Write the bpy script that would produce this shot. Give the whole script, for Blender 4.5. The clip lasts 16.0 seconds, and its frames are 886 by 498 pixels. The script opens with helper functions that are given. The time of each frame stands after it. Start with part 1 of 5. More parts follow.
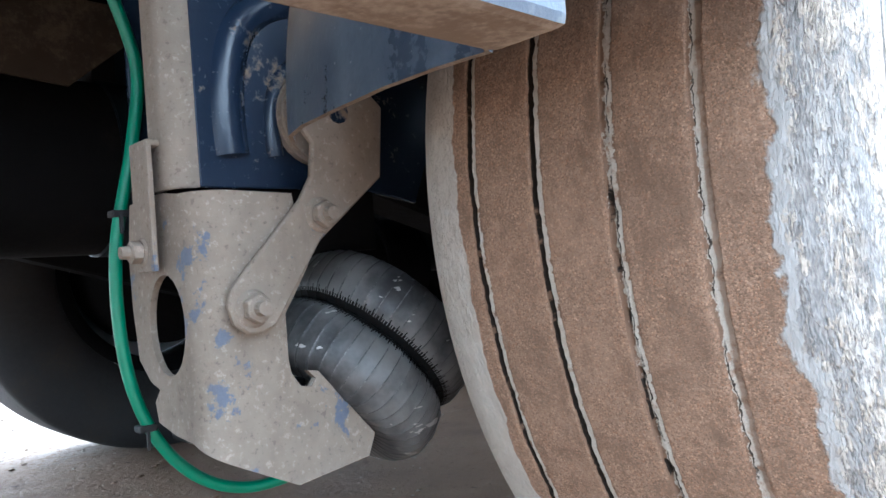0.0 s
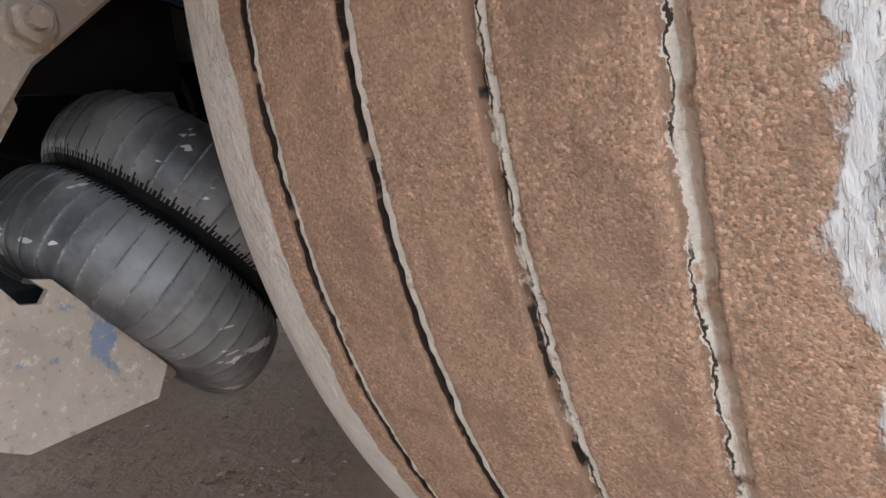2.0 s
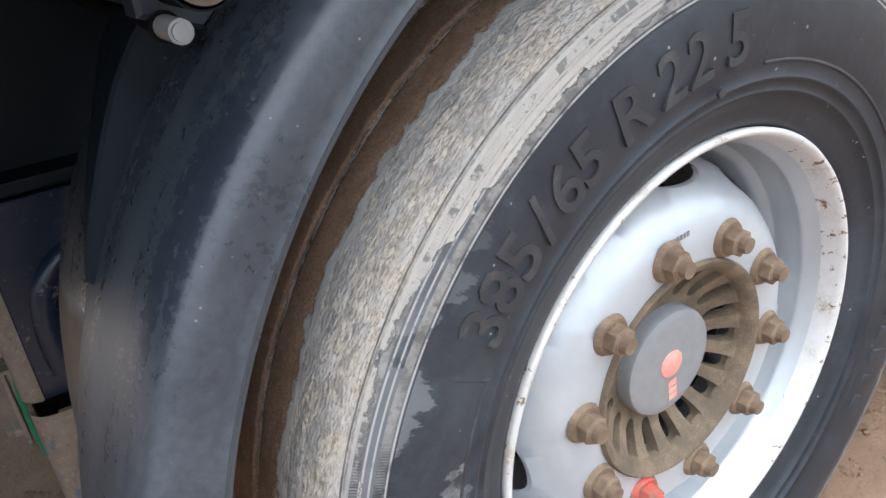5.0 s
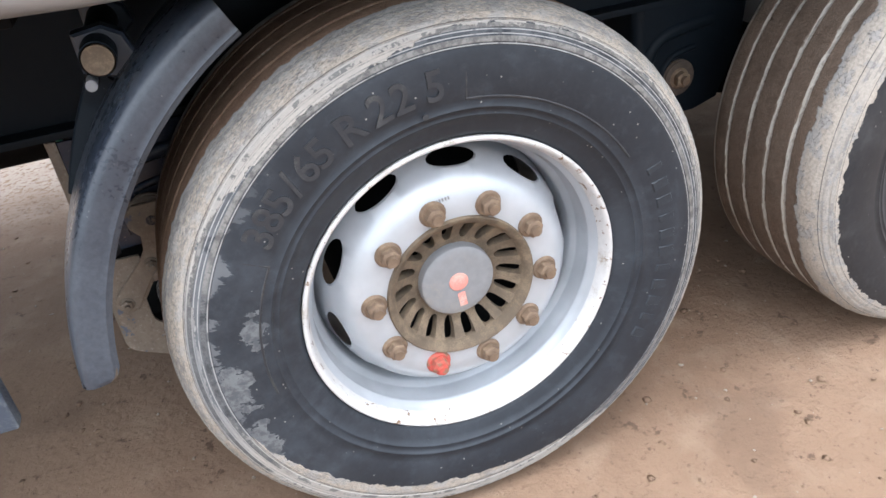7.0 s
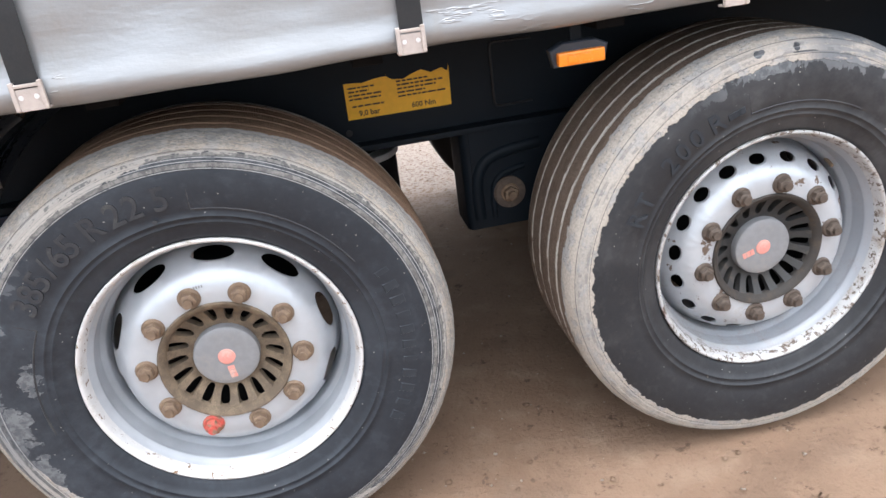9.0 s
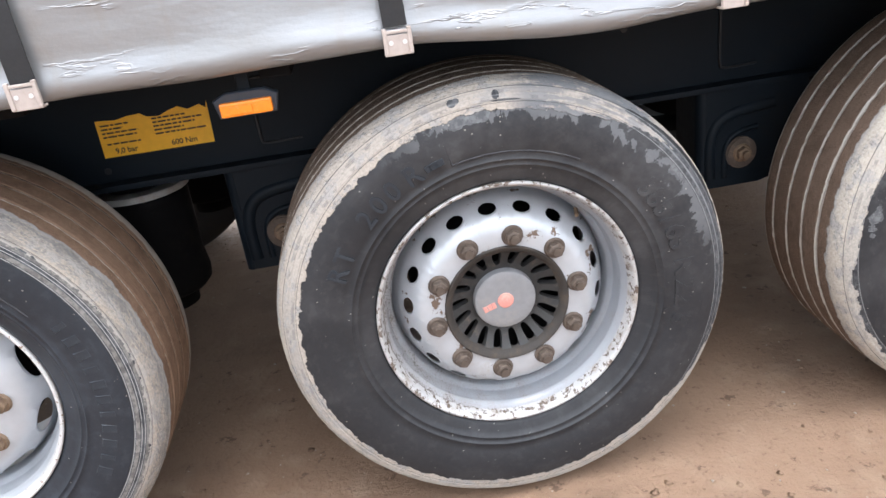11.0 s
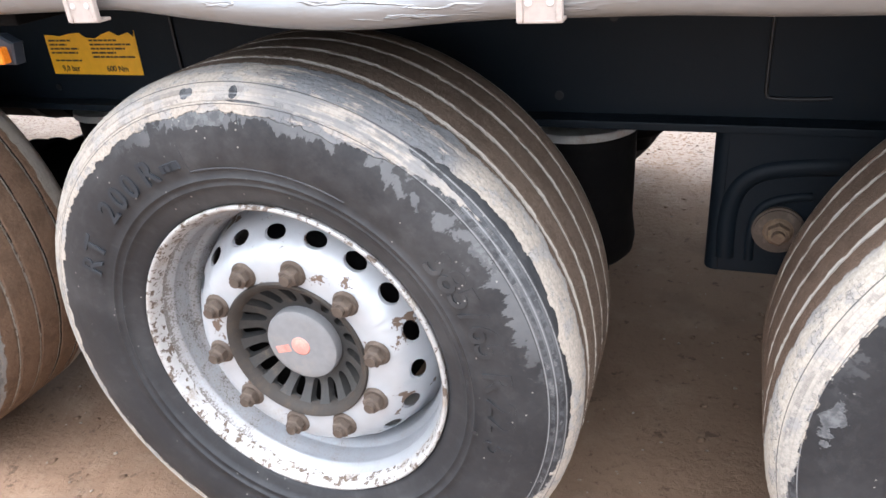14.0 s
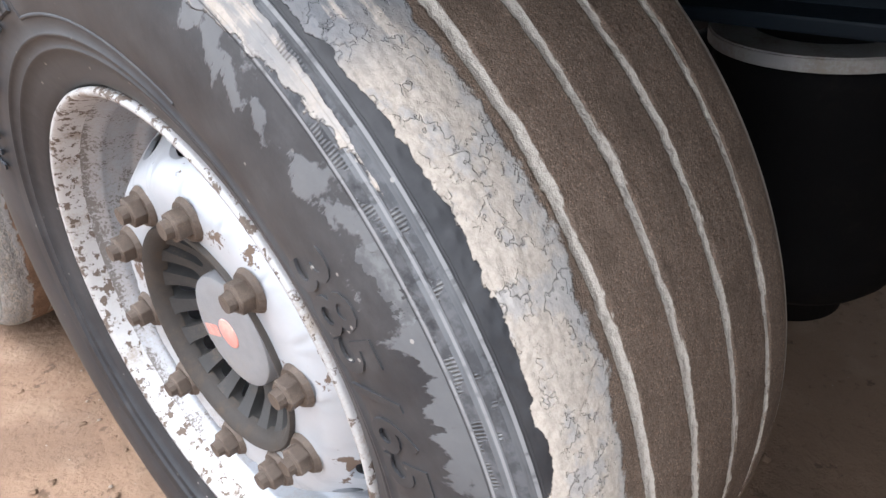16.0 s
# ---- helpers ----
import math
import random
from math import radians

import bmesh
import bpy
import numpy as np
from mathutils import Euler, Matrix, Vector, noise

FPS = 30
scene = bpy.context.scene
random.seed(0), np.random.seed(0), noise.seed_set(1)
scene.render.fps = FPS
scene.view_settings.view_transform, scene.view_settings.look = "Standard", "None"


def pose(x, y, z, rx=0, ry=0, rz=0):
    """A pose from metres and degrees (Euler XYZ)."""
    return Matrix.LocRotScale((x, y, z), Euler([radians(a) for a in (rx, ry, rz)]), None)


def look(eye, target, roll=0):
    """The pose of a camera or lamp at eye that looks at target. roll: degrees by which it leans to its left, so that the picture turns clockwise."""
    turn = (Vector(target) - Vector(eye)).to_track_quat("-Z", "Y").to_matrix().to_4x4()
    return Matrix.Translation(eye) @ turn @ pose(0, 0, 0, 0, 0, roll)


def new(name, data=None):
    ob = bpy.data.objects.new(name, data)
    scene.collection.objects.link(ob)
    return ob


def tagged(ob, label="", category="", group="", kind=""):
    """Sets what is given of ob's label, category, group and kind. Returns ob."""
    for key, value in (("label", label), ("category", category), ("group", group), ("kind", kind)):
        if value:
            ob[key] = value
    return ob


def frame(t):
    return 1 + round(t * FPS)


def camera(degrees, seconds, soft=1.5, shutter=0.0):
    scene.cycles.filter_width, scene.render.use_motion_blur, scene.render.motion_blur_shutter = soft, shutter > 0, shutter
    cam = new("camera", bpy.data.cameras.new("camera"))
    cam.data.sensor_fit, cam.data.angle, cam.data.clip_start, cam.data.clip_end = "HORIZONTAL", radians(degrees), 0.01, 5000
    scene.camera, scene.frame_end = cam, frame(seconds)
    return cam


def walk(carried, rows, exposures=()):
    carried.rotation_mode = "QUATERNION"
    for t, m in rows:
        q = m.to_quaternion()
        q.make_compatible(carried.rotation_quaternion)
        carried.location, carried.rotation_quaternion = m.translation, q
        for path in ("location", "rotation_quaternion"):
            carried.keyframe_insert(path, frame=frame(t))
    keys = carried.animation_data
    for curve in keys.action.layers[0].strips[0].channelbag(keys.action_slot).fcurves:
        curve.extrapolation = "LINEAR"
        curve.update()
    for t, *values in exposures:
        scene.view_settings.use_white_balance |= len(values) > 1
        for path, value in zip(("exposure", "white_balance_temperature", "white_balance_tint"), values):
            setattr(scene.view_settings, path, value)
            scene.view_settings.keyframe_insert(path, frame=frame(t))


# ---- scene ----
cam = camera(61.8, 16.0)
PATH = [
    (0.0, (-0.932, -0.146, 0.439), (0.459, 1.290, 0.492), -4.5),
    (0.3, (-0.940, -0.173, 0.488), (0.496, 1.218, 0.482), -4.1),
    (0.5, (-0.913, -0.179, 0.501), (0.540, 1.192, 0.401), -5.0),
    (1.0, (-0.835, -0.195, 0.535), (0.608, 1.170, 0.303), -5.0),
    (1.5, (-0.748, -0.117, 0.490), (0.690, 1.240, 0.188), -5.2),
    (2.0, (-0.696, -0.030, 0.418), (0.730, 1.338, 0.108), -5.3),
    (2.5, (-0.690, -0.033, 0.425), (0.667, 1.340, -0.099), -5.2),
    (3.0, (-0.694, -0.088, 0.447), (0.637, 1.291, -0.124), -5.1),
    (3.5, (-0.683, -0.183, 0.529), (0.591, 1.236, -0.075), -5.6),
    (4.0, (-0.689, -0.285, 0.716), (0.446, 1.206, 0.010), -4.8),
    (4.5, (-0.686, -0.390, 0.933), (0.360, 1.104, 0.112), -5.7),
    (5.0, (-0.619, -0.449, 1.055), (0.352, 1.052, 0.159), -5.8),
    (5.2, (-0.589, -0.476, 1.097), (0.361, 1.030, 0.186), -5.6),
    (7.3, (-0.258, -1.141, 1.282), (0.19, 0.504, 0.236), -7.1),
    (7.5, (-0.178, -1.186, 1.289), (0.241, 0.468, 0.247), -7.0),
    (8.0, (-0.036, -1.316, 1.276), (0.313, 0.396, 0.303), -7.6),
    (8.5, (0.141, -1.428, 1.302), (0.441, 0.342, 0.421), -7.9),
    (9.0, (0.304, -1.469, 1.321), (0.558, 0.344, 0.514), -7.7),
    (9.5, (0.52, -1.458, 1.335), (0.734, 0.36, 0.53), -7.7),
    (10.0, (0.703, -1.478, 1.333), (0.891, 0.348, 0.539), -7.8),
    (10.2, (0.762, -1.477, 1.326), (0.945, 0.347, 0.527), -7.9),
    (12.3, (1.541, -1.322, 1.257), (1.374, 0.511, 0.475), -7.7),
    (12.5, (1.603, -1.258, 1.226), (1.31, 0.566, 0.461), -6.5),
    (13.0, (1.717, -1.086, 1.233), (1.305, 0.702, 0.436), -6.4),
    (13.5, (1.832, -0.993, 1.23), (1.353, 0.722, 0.32), -7.1),
    (14.0, (1.984, -0.914, 1.252), (1.3, 0.728, 0.338), -5.2),
    (14.5, (2.027, -0.763, 1.216), (1.04, 0.736, 0.332), -4.6),
    (15.0, (1.993, -0.566, 1.198), (0.967, 0.843, 0.217), -5.7),
    (15.5, (1.992, -0.406, 1.13), (0.94, 0.949, 0.101), -6.0),
    (16.0, (1.971, -0.269, 0.994), (0.725, 0.916, -0.028), -5.6),
]
EXPOSURES = [(0.0, 3.59, 5050, 0), (0.3, 3.19, 5250, 2), (0.5, 3.09, 5500, 4), (1.0, 2.72, 5550, 4), (1.5, 2.62, 5950, 8), (2.0, 3.44, 5700, 5), (2.5, 3.99, 5050, 1), (3.0, 3.49, 5000, 1), (3.5, 2.62, 5100, 2), (4.0, 2.04, 5450, 3), (4.5, 1.99, 5700, 5), (5.0, 2.04, 5900, 6), (7.5, 2.19, 5950, 8), (9.0, 2.04, 6050, 9), (12.5, 2.24, 6100, 10), (14.0, 2.42, 6050, 10), (15.5, 2.46, 6050, 10), (16.0, 2.36, 6050, 10)]
walk(cam, [(t, look(eye, target, roll)) for t, eye, target, roll in PATH], EXPOSURES)

# ---- world and light ----
world = bpy.data.worlds.new("overcast_sky")
scene.world = world
world.use_nodes = True
wn = world.node_tree
sky = wn.nodes.new("ShaderNodeTexSky")
sky.sky_type = "NISHITA"
sky.sun_disc = False
sky.sun_elevation = radians(82)
sky.sun_rotation = radians(180)
sky.air_density, sky.dust_density, sky.ozone_density = 1.0, 4.0, 1.0
wn.nodes["Background"].inputs["Strength"].default_value = 0.15
cloud = wn.nodes.new("ShaderNodeHueSaturation")
cloud.inputs["Saturation"].default_value = 0.25
wn.links.new(sky.outputs[0], cloud.inputs["Color"])
wn.links.new(cloud.outputs[0], wn.nodes["Background"].inputs["Color"])
sun = new("sun", bpy.data.lights.new("sun", "SUN"))
sun.data.energy, sun.data.angle, sun.data.color = 0.68, radians(150), (1.0, 0.97, 0.94)
sun.matrix_world = look((0.0, 0.35, 4.5), (0, 0, 0))

# ---- small helpers ----
GZ = -0.016          # ground level
AXZ = 0.5            # axle height
PITCH = 1.297        # axle spacing
MIDY = 1.155         # middle of the trailer
rng = np.random.RandomState(7)


def nodes_of(name):
    m = bpy.data.materials.new(name)
    m.use_nodes = True
    return m, m.node_tree, m.node_tree.nodes["Principled BSDF"]


def add(nt, kind, **props):
    n = nt.nodes.new(kind)
    for k, v in props.items():
        if k == "inp":
            for a, b in v.items():
                n.inputs[a].default_value = b
        elif k == "op":
            n.operation = v
        elif k == "clamp":
            n.use_clamp = v
        elif k == "noise_dims":
            n.noise_dimensions = v
        elif k == "feature":
            n.feature = v
        elif k == "interp":
            n.interpolation_type = v
    return n


def math_node(nt, op, a, b=None, c=None, clamp=False):
    n = nt.nodes.new("ShaderNodeMath")
    n.operation, n.use_clamp = op, clamp
    for i, v in enumerate((a, b, c)):
        if v is None:
            continue
        if isinstance(v, (int, float)):
            n.inputs[i].default_value = v
        else:
            nt.links.new(v, n.inputs[i])
    return n.outputs[0]


def noise_node(nt, coord, scale, detail=4.0, rough=0.55, stretch=None):
    if stretch:
        mp = nt.nodes.new("ShaderNodeMapping")
        mp.inputs["Scale"].default_value = stretch
        nt.links.new(coord, mp.inputs[0])
        coord = mp.outputs[0]
    n = nt.nodes.new("ShaderNodeTexNoise")
    n.inputs["Scale"].default_value = scale
    n.inputs["Detail"].default_value = detail
    n.inputs["Roughness"].default_value = rough
    nt.links.new(coord, n.inputs["Vector"])
    return n.outputs["Fac"]


def cells(nt, coord, scale, feature="F1"):
    n = nt.nodes.new("ShaderNodeTexVoronoi")
    n.feature = feature
    n.inputs["Scale"].default_value = scale
    nt.links.new(coord, n.inputs["Vector"])
    return n.outputs["Distance"]


def step(nt, v, lo, hi, a=0.0, b=1.0):
    n = nt.nodes.new("ShaderNodeMapRange")
    n.interpolation_type = "SMOOTHSTEP"
    n.inputs["From Min"].default_value, n.inputs["From Max"].default_value = lo, hi
    n.inputs["To Min"].default_value, n.inputs["To Max"].default_value = a, b
    nt.links.new(v, n.inputs["Value"])
    return n.outputs[0]


def mix(nt, fac, a, b):
    n = nt.nodes.new("ShaderNodeMix")
    n.data_type = "RGBA"
    for sock, v in ((n.inputs[0], fac), (n.inputs[6], a), (n.inputs[7], b)):
        if isinstance(v, (int, float)):
            sock.default_value = v
        elif isinstance(v, tuple):
            sock.default_value = (*v, 1.0)
        else:
            nt.links.new(v, sock)
    return n.outputs[2]


def mixf(nt, fac, a, b):
    n = nt.nodes.new("ShaderNodeMix")
    n.data_type = "FLOAT"
    for sock, v in ((n.inputs[0], fac), (n.inputs[2], a), (n.inputs[3], b)):
        if isinstance(v, (int, float)):
            sock.default_value = v
        else:
            nt.links.new(v, sock)
    return n.outputs[0]


def bump(nt, height, dist, strength=1.0, normal=None):
    n = nt.nodes.new("ShaderNodeBump")
    n.inputs["Strength"].default_value = strength
    n.inputs["Distance"].default_value = dist
    nt.links.new(height, n.inputs["Height"])
    if normal is not None:
        nt.links.new(normal, n.inputs["Normal"])
    return n.outputs[0]


def obj_coord(nt):
    return nt.nodes.new("ShaderNodeTexCoord").outputs["Object"]


def finish(nt, b, color=None, rough=None, normal=None, metal=None):
    for key, v in (("Base Color", color), ("Roughness", rough), ("Normal", normal), ("Metallic", metal)):
        if v is None:
            continue
        if isinstance(v, (int, float)):
            b.inputs[key].default_value = v
        elif isinstance(v, tuple):
            b.inputs[key].default_value = (*v, 1.0)
        else:
            nt.links.new(v, b.inputs[key])


# ---- materials ----
def painted(name, base, rough=0.45, metal=0.0, dirt=(0.20, 0.135, 0.09), dirt_lo=0.5, dirt_hi=0.75, scale=6.0, chip=None, chip_at=0.7, dirt_rough=0.9, relief=0.0006, spec=0.5):
    """Paint or plastic with a dusty film and, with chip, patches where the coat has gone."""
    m, nt, b = nodes_of(name)
    co = obj_coord(nt)
    big = noise_node(nt, co, scale, 6.0, 0.6)
    fine = noise_node(nt, co, scale * 16, 5.0, 0.65)
    blend = math_node(nt, "ADD", math_node(nt, "MULTIPLY", big, 0.75), math_node(nt, "MULTIPLY", fine, 0.25))
    f = step(nt, blend, dirt_lo, dirt_hi)
    tone = mix(nt, noise_node(nt, co, scale * 4, 4.0), tuple(c * 0.82 for c in base), tuple(min(1, c * 1.15) for c in base))
    col = mix(nt, f, tone, mix(nt, fine, tuple(c * 0.8 for c in dirt), tuple(c * 1.2 for c in dirt)))
    r = mixf(nt, f, mixf(nt, fine, rough * 0.8, rough * 1.25), dirt_rough)
    mt = mixf(nt, f, metal, 0.0)
    if chip:
        c = step(nt, noise_node(nt, co, scale * 3.3, 7.0, 0.7), chip_at, chip_at + 0.02)
        col = mix(nt, c, col, chip)
        r = mixf(nt, c, r, 0.85)
        mt = mixf(nt, c, mt, 0.0)
    finish(nt, b, col, r, bump(nt, fine, relief, 0.6), mt)
    nt.links.new(mixf(nt, f, spec, 0.12), b.inputs["Specular IOR Level"])
    return m


M_RIM_CLEAN = painted("silver_paint", (0.43, 0.45, 0.475), 0.34, 0.30, (0.30, 0.25, 0.20), 0.60, 0.86, 5.0, (0.16, 0.10, 0.065), 0.80)
M_RIM_WORN = painted("chipped_silver_paint", (0.43, 0.45, 0.475), 0.36, 0.30, (0.30, 0.25, 0.20), 0.58, 0.82, 5.0, (0.125, 0.088, 0.064), 0.60)
M_LIP = painted("worn_rim_edge", (0.58, 0.57, 0.56), 0.45, 0.2, (0.34, 0.29, 0.24), 0.5, 0.7, 18.0, (0.17, 0.105, 0.06), 0.60)
M_LIP_WORN = painted("rusted_rim_edge", (0.42, 0.415, 0.41), 0.45, 0.2, (0.28, 0.245, 0.21), 0.48, 0.66, 22.0, (0.105, 0.080, 0.062), 0.545)
M_NUT_DARK = painted("dark_rusty_nut", (0.085, 0.064, 0.050), 0.65, 0.3, (0.155, 0.122, 0.097), 0.45, 0.70, 40.0)
M_RING = painted("dark_rusty_casting", (0.036, 0.031, 0.027), 0.7, 0.2, (0.075, 0.060, 0.048), 0.46, 0.70, 40.0)
M_NUT = painted("rusty_nut", (0.155, 0.105, 0.07), 0.7, 0.25, (0.25, 0.18, 0.12), 0.42, 0.68, 40.0)
M_NUT_RED = painted("red_marked_nut", (0.45, 0.07, 0.05), 0.7, 0.0, (0.20, 0.13, 0.09), 0.44, 0.56, 60.0)
# darker than the near tyres: under-trailer shade is put into this rubber
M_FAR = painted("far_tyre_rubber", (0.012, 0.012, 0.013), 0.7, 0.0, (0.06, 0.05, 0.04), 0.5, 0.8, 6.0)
M_HUB_BROWN = painted("dusty_hub_casting", (0.10, 0.074, 0.050), 0.8, 0.1, (0.185, 0.140, 0.096), 0.4, 0.65, 25.0)
M_HUB_DARK = painted("dark_hub_casting", (0.035, 0.034, 0.033), 0.65, 0.2, (0.14, 0.11, 0.085), 0.52, 0.8, 25.0)
M_CAP = painted("grey_hub_cap", (0.20, 0.20, 0.205), 0.55, 0.0, (0.27, 0.24, 0.21), 0.5, 0.8, 18.0)
M_PINK = painted("faded_red_print", (0.60, 0.24, 0.20), 0.6, 0.0, (0.52, 0.36, 0.30), 0.45, 0.65, 60.0)
M_BLACK = painted("black_frame_paint", (0.0060, 0.0098, 0.0142), 0.5, 0.0, (0.017, 0.017, 0.017), 0.52, 0.8, 3.0, spec=0.14, relief=0.0012)
# kept near-black so the deep shade under the trailer is in the colour
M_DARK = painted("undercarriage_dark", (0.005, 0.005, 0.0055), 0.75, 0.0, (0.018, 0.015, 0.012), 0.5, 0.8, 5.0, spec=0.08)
M_MARK = painted("dark_raised_rubber", (0.022, 0.026, 0.032), 0.5, 0.0, (0.06, 0.065, 0.072), 0.5, 0.8, 14.0, spec=0.3)
M_PLASTIC = painted("blue_black_plastic", (0.026, 0.033, 0.045), 0.34, 0.0, (0.11, 0.10, 0.09), 0.56, 0.9, 4.0)
M_BLUE = painted("dusty_blue_paint", (0.011, 0.019, 0.037), 0.25, 0.0, (0.17, 0.135, 0.10), 0.57, 0.63, 9.0, spec=0.42)
M_RUBBER = painted("clean_raised_rubber", (0.020, 0.021, 0.025), 0.6, 0.0, (0.085, 0.083, 0.08), 0.46, 0.75, 30.0)
M_STEELBLUE = painted("dull_blue_rail", (0.044, 0.056, 0.078), 0.38, 0.1, (0.110, 0.120, 0.132), 0.46, 0.54, 15.0, (0.24, 0.13, 0.075), 0.755)
M_RUST = painted("rusty_dusty_edge", (0.125, 0.095, 0.072), 0.9, 0.0, (0.19, 0.155, 0.125), 0.45, 0.6, 20.0, spec=0.1)
M_HOSE = painted("green_hose", (0.010, 0.17, 0.09), 0.4, 0.0, (0.08, 0.15, 0.09), 0.6, 0.8, 20.0)
M_STRAP = painted("black_webbing", (0.015, 0.015, 0.016), 0.8, 0.0, (0.05, 0.045, 0.04), 0.55, 0.8, 30.0)
M_CLIP = painted("dull_clip_metal", (0.43, 0.37, 0.335), 0.45, 0.15, (0.25, 0.21, 0.175), 0.48, 0.75, 25.0)
M_RIVET = painted("bright_rivet", (0.66, 0.65, 0.64), 0.35, 0.3, (0.45, 0.42, 0.38), 0.55, 0.8, 60.0)
M_AMBER = painted("amber_lens", (0.85, 0.24, 0.015), 0.25, 0.0, (0.55, 0.22, 0.05), 0.55, 0.8, 60.0)
M_YELLOW = painted("yellow_sticker", (0.80, 0.42, 0.012), 0.5, 0.0, (0.45, 0.26, 0.06), 0.62, 0.85, 12.0)
M_INK = painted("dark_print", (0.045, 0.03, 0.014), 0.6, 0.0, (0.2, 0.12, 0.03), 0.6, 0.8, 60.0)
M_BRACE = painted("brown_dusted_steel", (0.045, 0.036, 0.028), 0.8, 0.0, (0.085, 0.065, 0.048), 0.45, 0.6, 8.0, spec=0.1)
M_WELD = painted("weld_bead", (0.008, 0.008, 0.009), 0.4, 0.0, (0.03, 0.03, 0.03), 0.6, 0.8, 60.0)
M_ALU = painted("dull_alloy_plate", (0.42, 0.42, 0.41), 0.5, 0.5, (0.28, 0.25, 0.21), 0.45, 0.7, 14.0)


def tyre_material(name, soil, mud, edge, lobes, soil_edge, seed, bands, flaky, fresh, smear, patches, bare, pale, flush=()):
    """Rubber with a soil-covered tread, a mud crust on the shoulder and smears on the side.
    edge: radius at which the crust ends, moved by lobes (direction in degrees, half-width as a cosine, metres);
    bands: the two knurled rings; flaky: parched flakes (1) or a smooth cracked crust (0);
    smear: direction, half-width as a cosine, and strength of the grey smears;
    patches, bare: films of dried mud and places washed clean, as (degrees, radius, half-degrees, half-width)."""
    m, nt, b = nodes_of(name)
    co = obj_coord(nt)
    sep = nt.nodes.new("ShaderNodeSeparateXYZ")
    nt.links.new(co, sep.inputs[0])
    X, Y, Z = sep.outputs

    def mul(p, q):
        return math_node(nt, "MULTIPLY", p, q)

    def plus(p, q):
        return math_node(nt, "ADD", p, q)

    def less(p, q):
        return math_node(nt, "SUBTRACT", p, q)

    def top(p, q):
        return math_node(nt, "MAXIMUM", p, q)

    def inv(p):
        return less(1.0, p)

    def between(v, lo, hi, soft=0.0006):
        return mul(step(nt, v, lo, lo + soft), step(nt, v, hi, hi - soft))

    def scaled(c, k):
        return tuple(min(1.0, e * k) for e in c)
    r = math_node(nt, "SQRT", plus(mul(X, X), mul(Z, Z)))
    ang = math_node(nt, "ARCTAN2", Z, X)
    off = nt.nodes.new("ShaderNodeMapping")
    off.inputs["Location"].default_value = (seed * 3.1, seed * 1.7, seed)
    nt.links.new(co, off.inputs[0])
    sc = off.outputs[0]
    across = plus(Y, r)

    def sheet(along_scale, across_scale):
        """Coordinates in metres along the circumference and across the profile."""
        cb = nt.nodes.new("ShaderNodeCombineXYZ")
        nt.links.new(mul(math_node(nt, "COSINE", ang), along_scale * 0.5), cb.inputs[0])
        nt.links.new(mul(math_node(nt, "SINE", ang), along_scale * 0.5), cb.inputs[1])
        nt.links.new(plus(mul(across, across_scale), seed * 2.3), cb.inputs[2])
        return cb.outputs[0]

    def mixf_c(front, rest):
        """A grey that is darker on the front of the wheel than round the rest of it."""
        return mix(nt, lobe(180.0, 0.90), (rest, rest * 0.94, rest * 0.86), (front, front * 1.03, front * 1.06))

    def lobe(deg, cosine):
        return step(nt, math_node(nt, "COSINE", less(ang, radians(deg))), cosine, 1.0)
    ragged = noise_node(nt, sc, 24.0, 6.0, 0.62)
    torn = noise_node(nt, sc, 75.0, 5.0, 0.65)
    clump = noise_node(nt, sc, 70.0, 5.0, 0.65)
    blot = noise_node(nt, sc, 9.0, 5.0, 0.6)
    crumb = noise_node(nt, sc, 190.0, 5.0, 0.68)
    drip = noise_node(nt, sheet(1.0, 0.22), 34.0, 5.0, 0.62)

    def spots(list_of, rough=1.0):
        out = None
        for deg, r0, dd, dr in list_of:
            da = math_node(nt, "WRAP", less(ang, radians(deg)), math.pi, -math.pi)
            u = math_node(nt, "DIVIDE", da, radians(dd))
            w = math_node(nt, "DIVIDE", less(r, r0), dr)
            d = plus(plus(plus(mul(u, u), mul(w, w)), mul(less(torn, 0.5), 1.6 * rough)), plus(mul(less(ragged, 0.5), 4.6 * rough), mul(less(drip, 0.5), 3.4 * rough)))
            one = step(nt, d, 1.04, 0.96)
            out = one if out is None else top(out, one)
        return out
    # where the soil lies
    soil_v = plus(Y, plus(mul(less(ragged, 0.5), -0.040), mul(less(torn, 0.5), -0.014)))
    for deg, cosine, shift in soil_edge[1:]:
        soil_v = less(soil_v, mul(lobe(deg, cosine), shift))
    from_soil = less(soil_edge[0], soil_v)
    is_soil = mul(step(nt, from_soil, 0.0025, -0.0015), step(nt, r, 0.500, 0.506))
    inner_edge = step(nt, plus(Y, mul(less(ragged, 0.5), 0.022)), 0.2950 if flush else 0.2625, 0.2970 if flush else 0.2640)
    is_soil = mul(is_soil, inv(inner_edge))
    # where the pale crust lies
    rv = plus(r, plus(mul(less(ragged, 0.5), 0.026), plus(mul(less(torn, 0.5), 0.012), mul(less(drip, 0.5), 0.020))))
    for deg, cosine, shift in lobes:
        rv = less(rv, mul(lobe(deg, cosine), shift))
    is_mud = step(nt, rv, edge - 0.0008, edge + 0.0008)
    if bare:
        is_mud = mul(is_mud, inv(spots(bare, 0.35)))
    is_mud = top(is_mud, inner_edge)
    # knurled bands and the fine rings beside them
    teeth = math_node(nt, "SINE", mul(ang, 1120.0))
    clear = step(nt, noise_node(nt, sheet(1.0, 1.0), 12.0 if flaky else 26.0, 5.0, 0.62), *((0.40, 0.52) if flaky else (0.53, 0.56)))
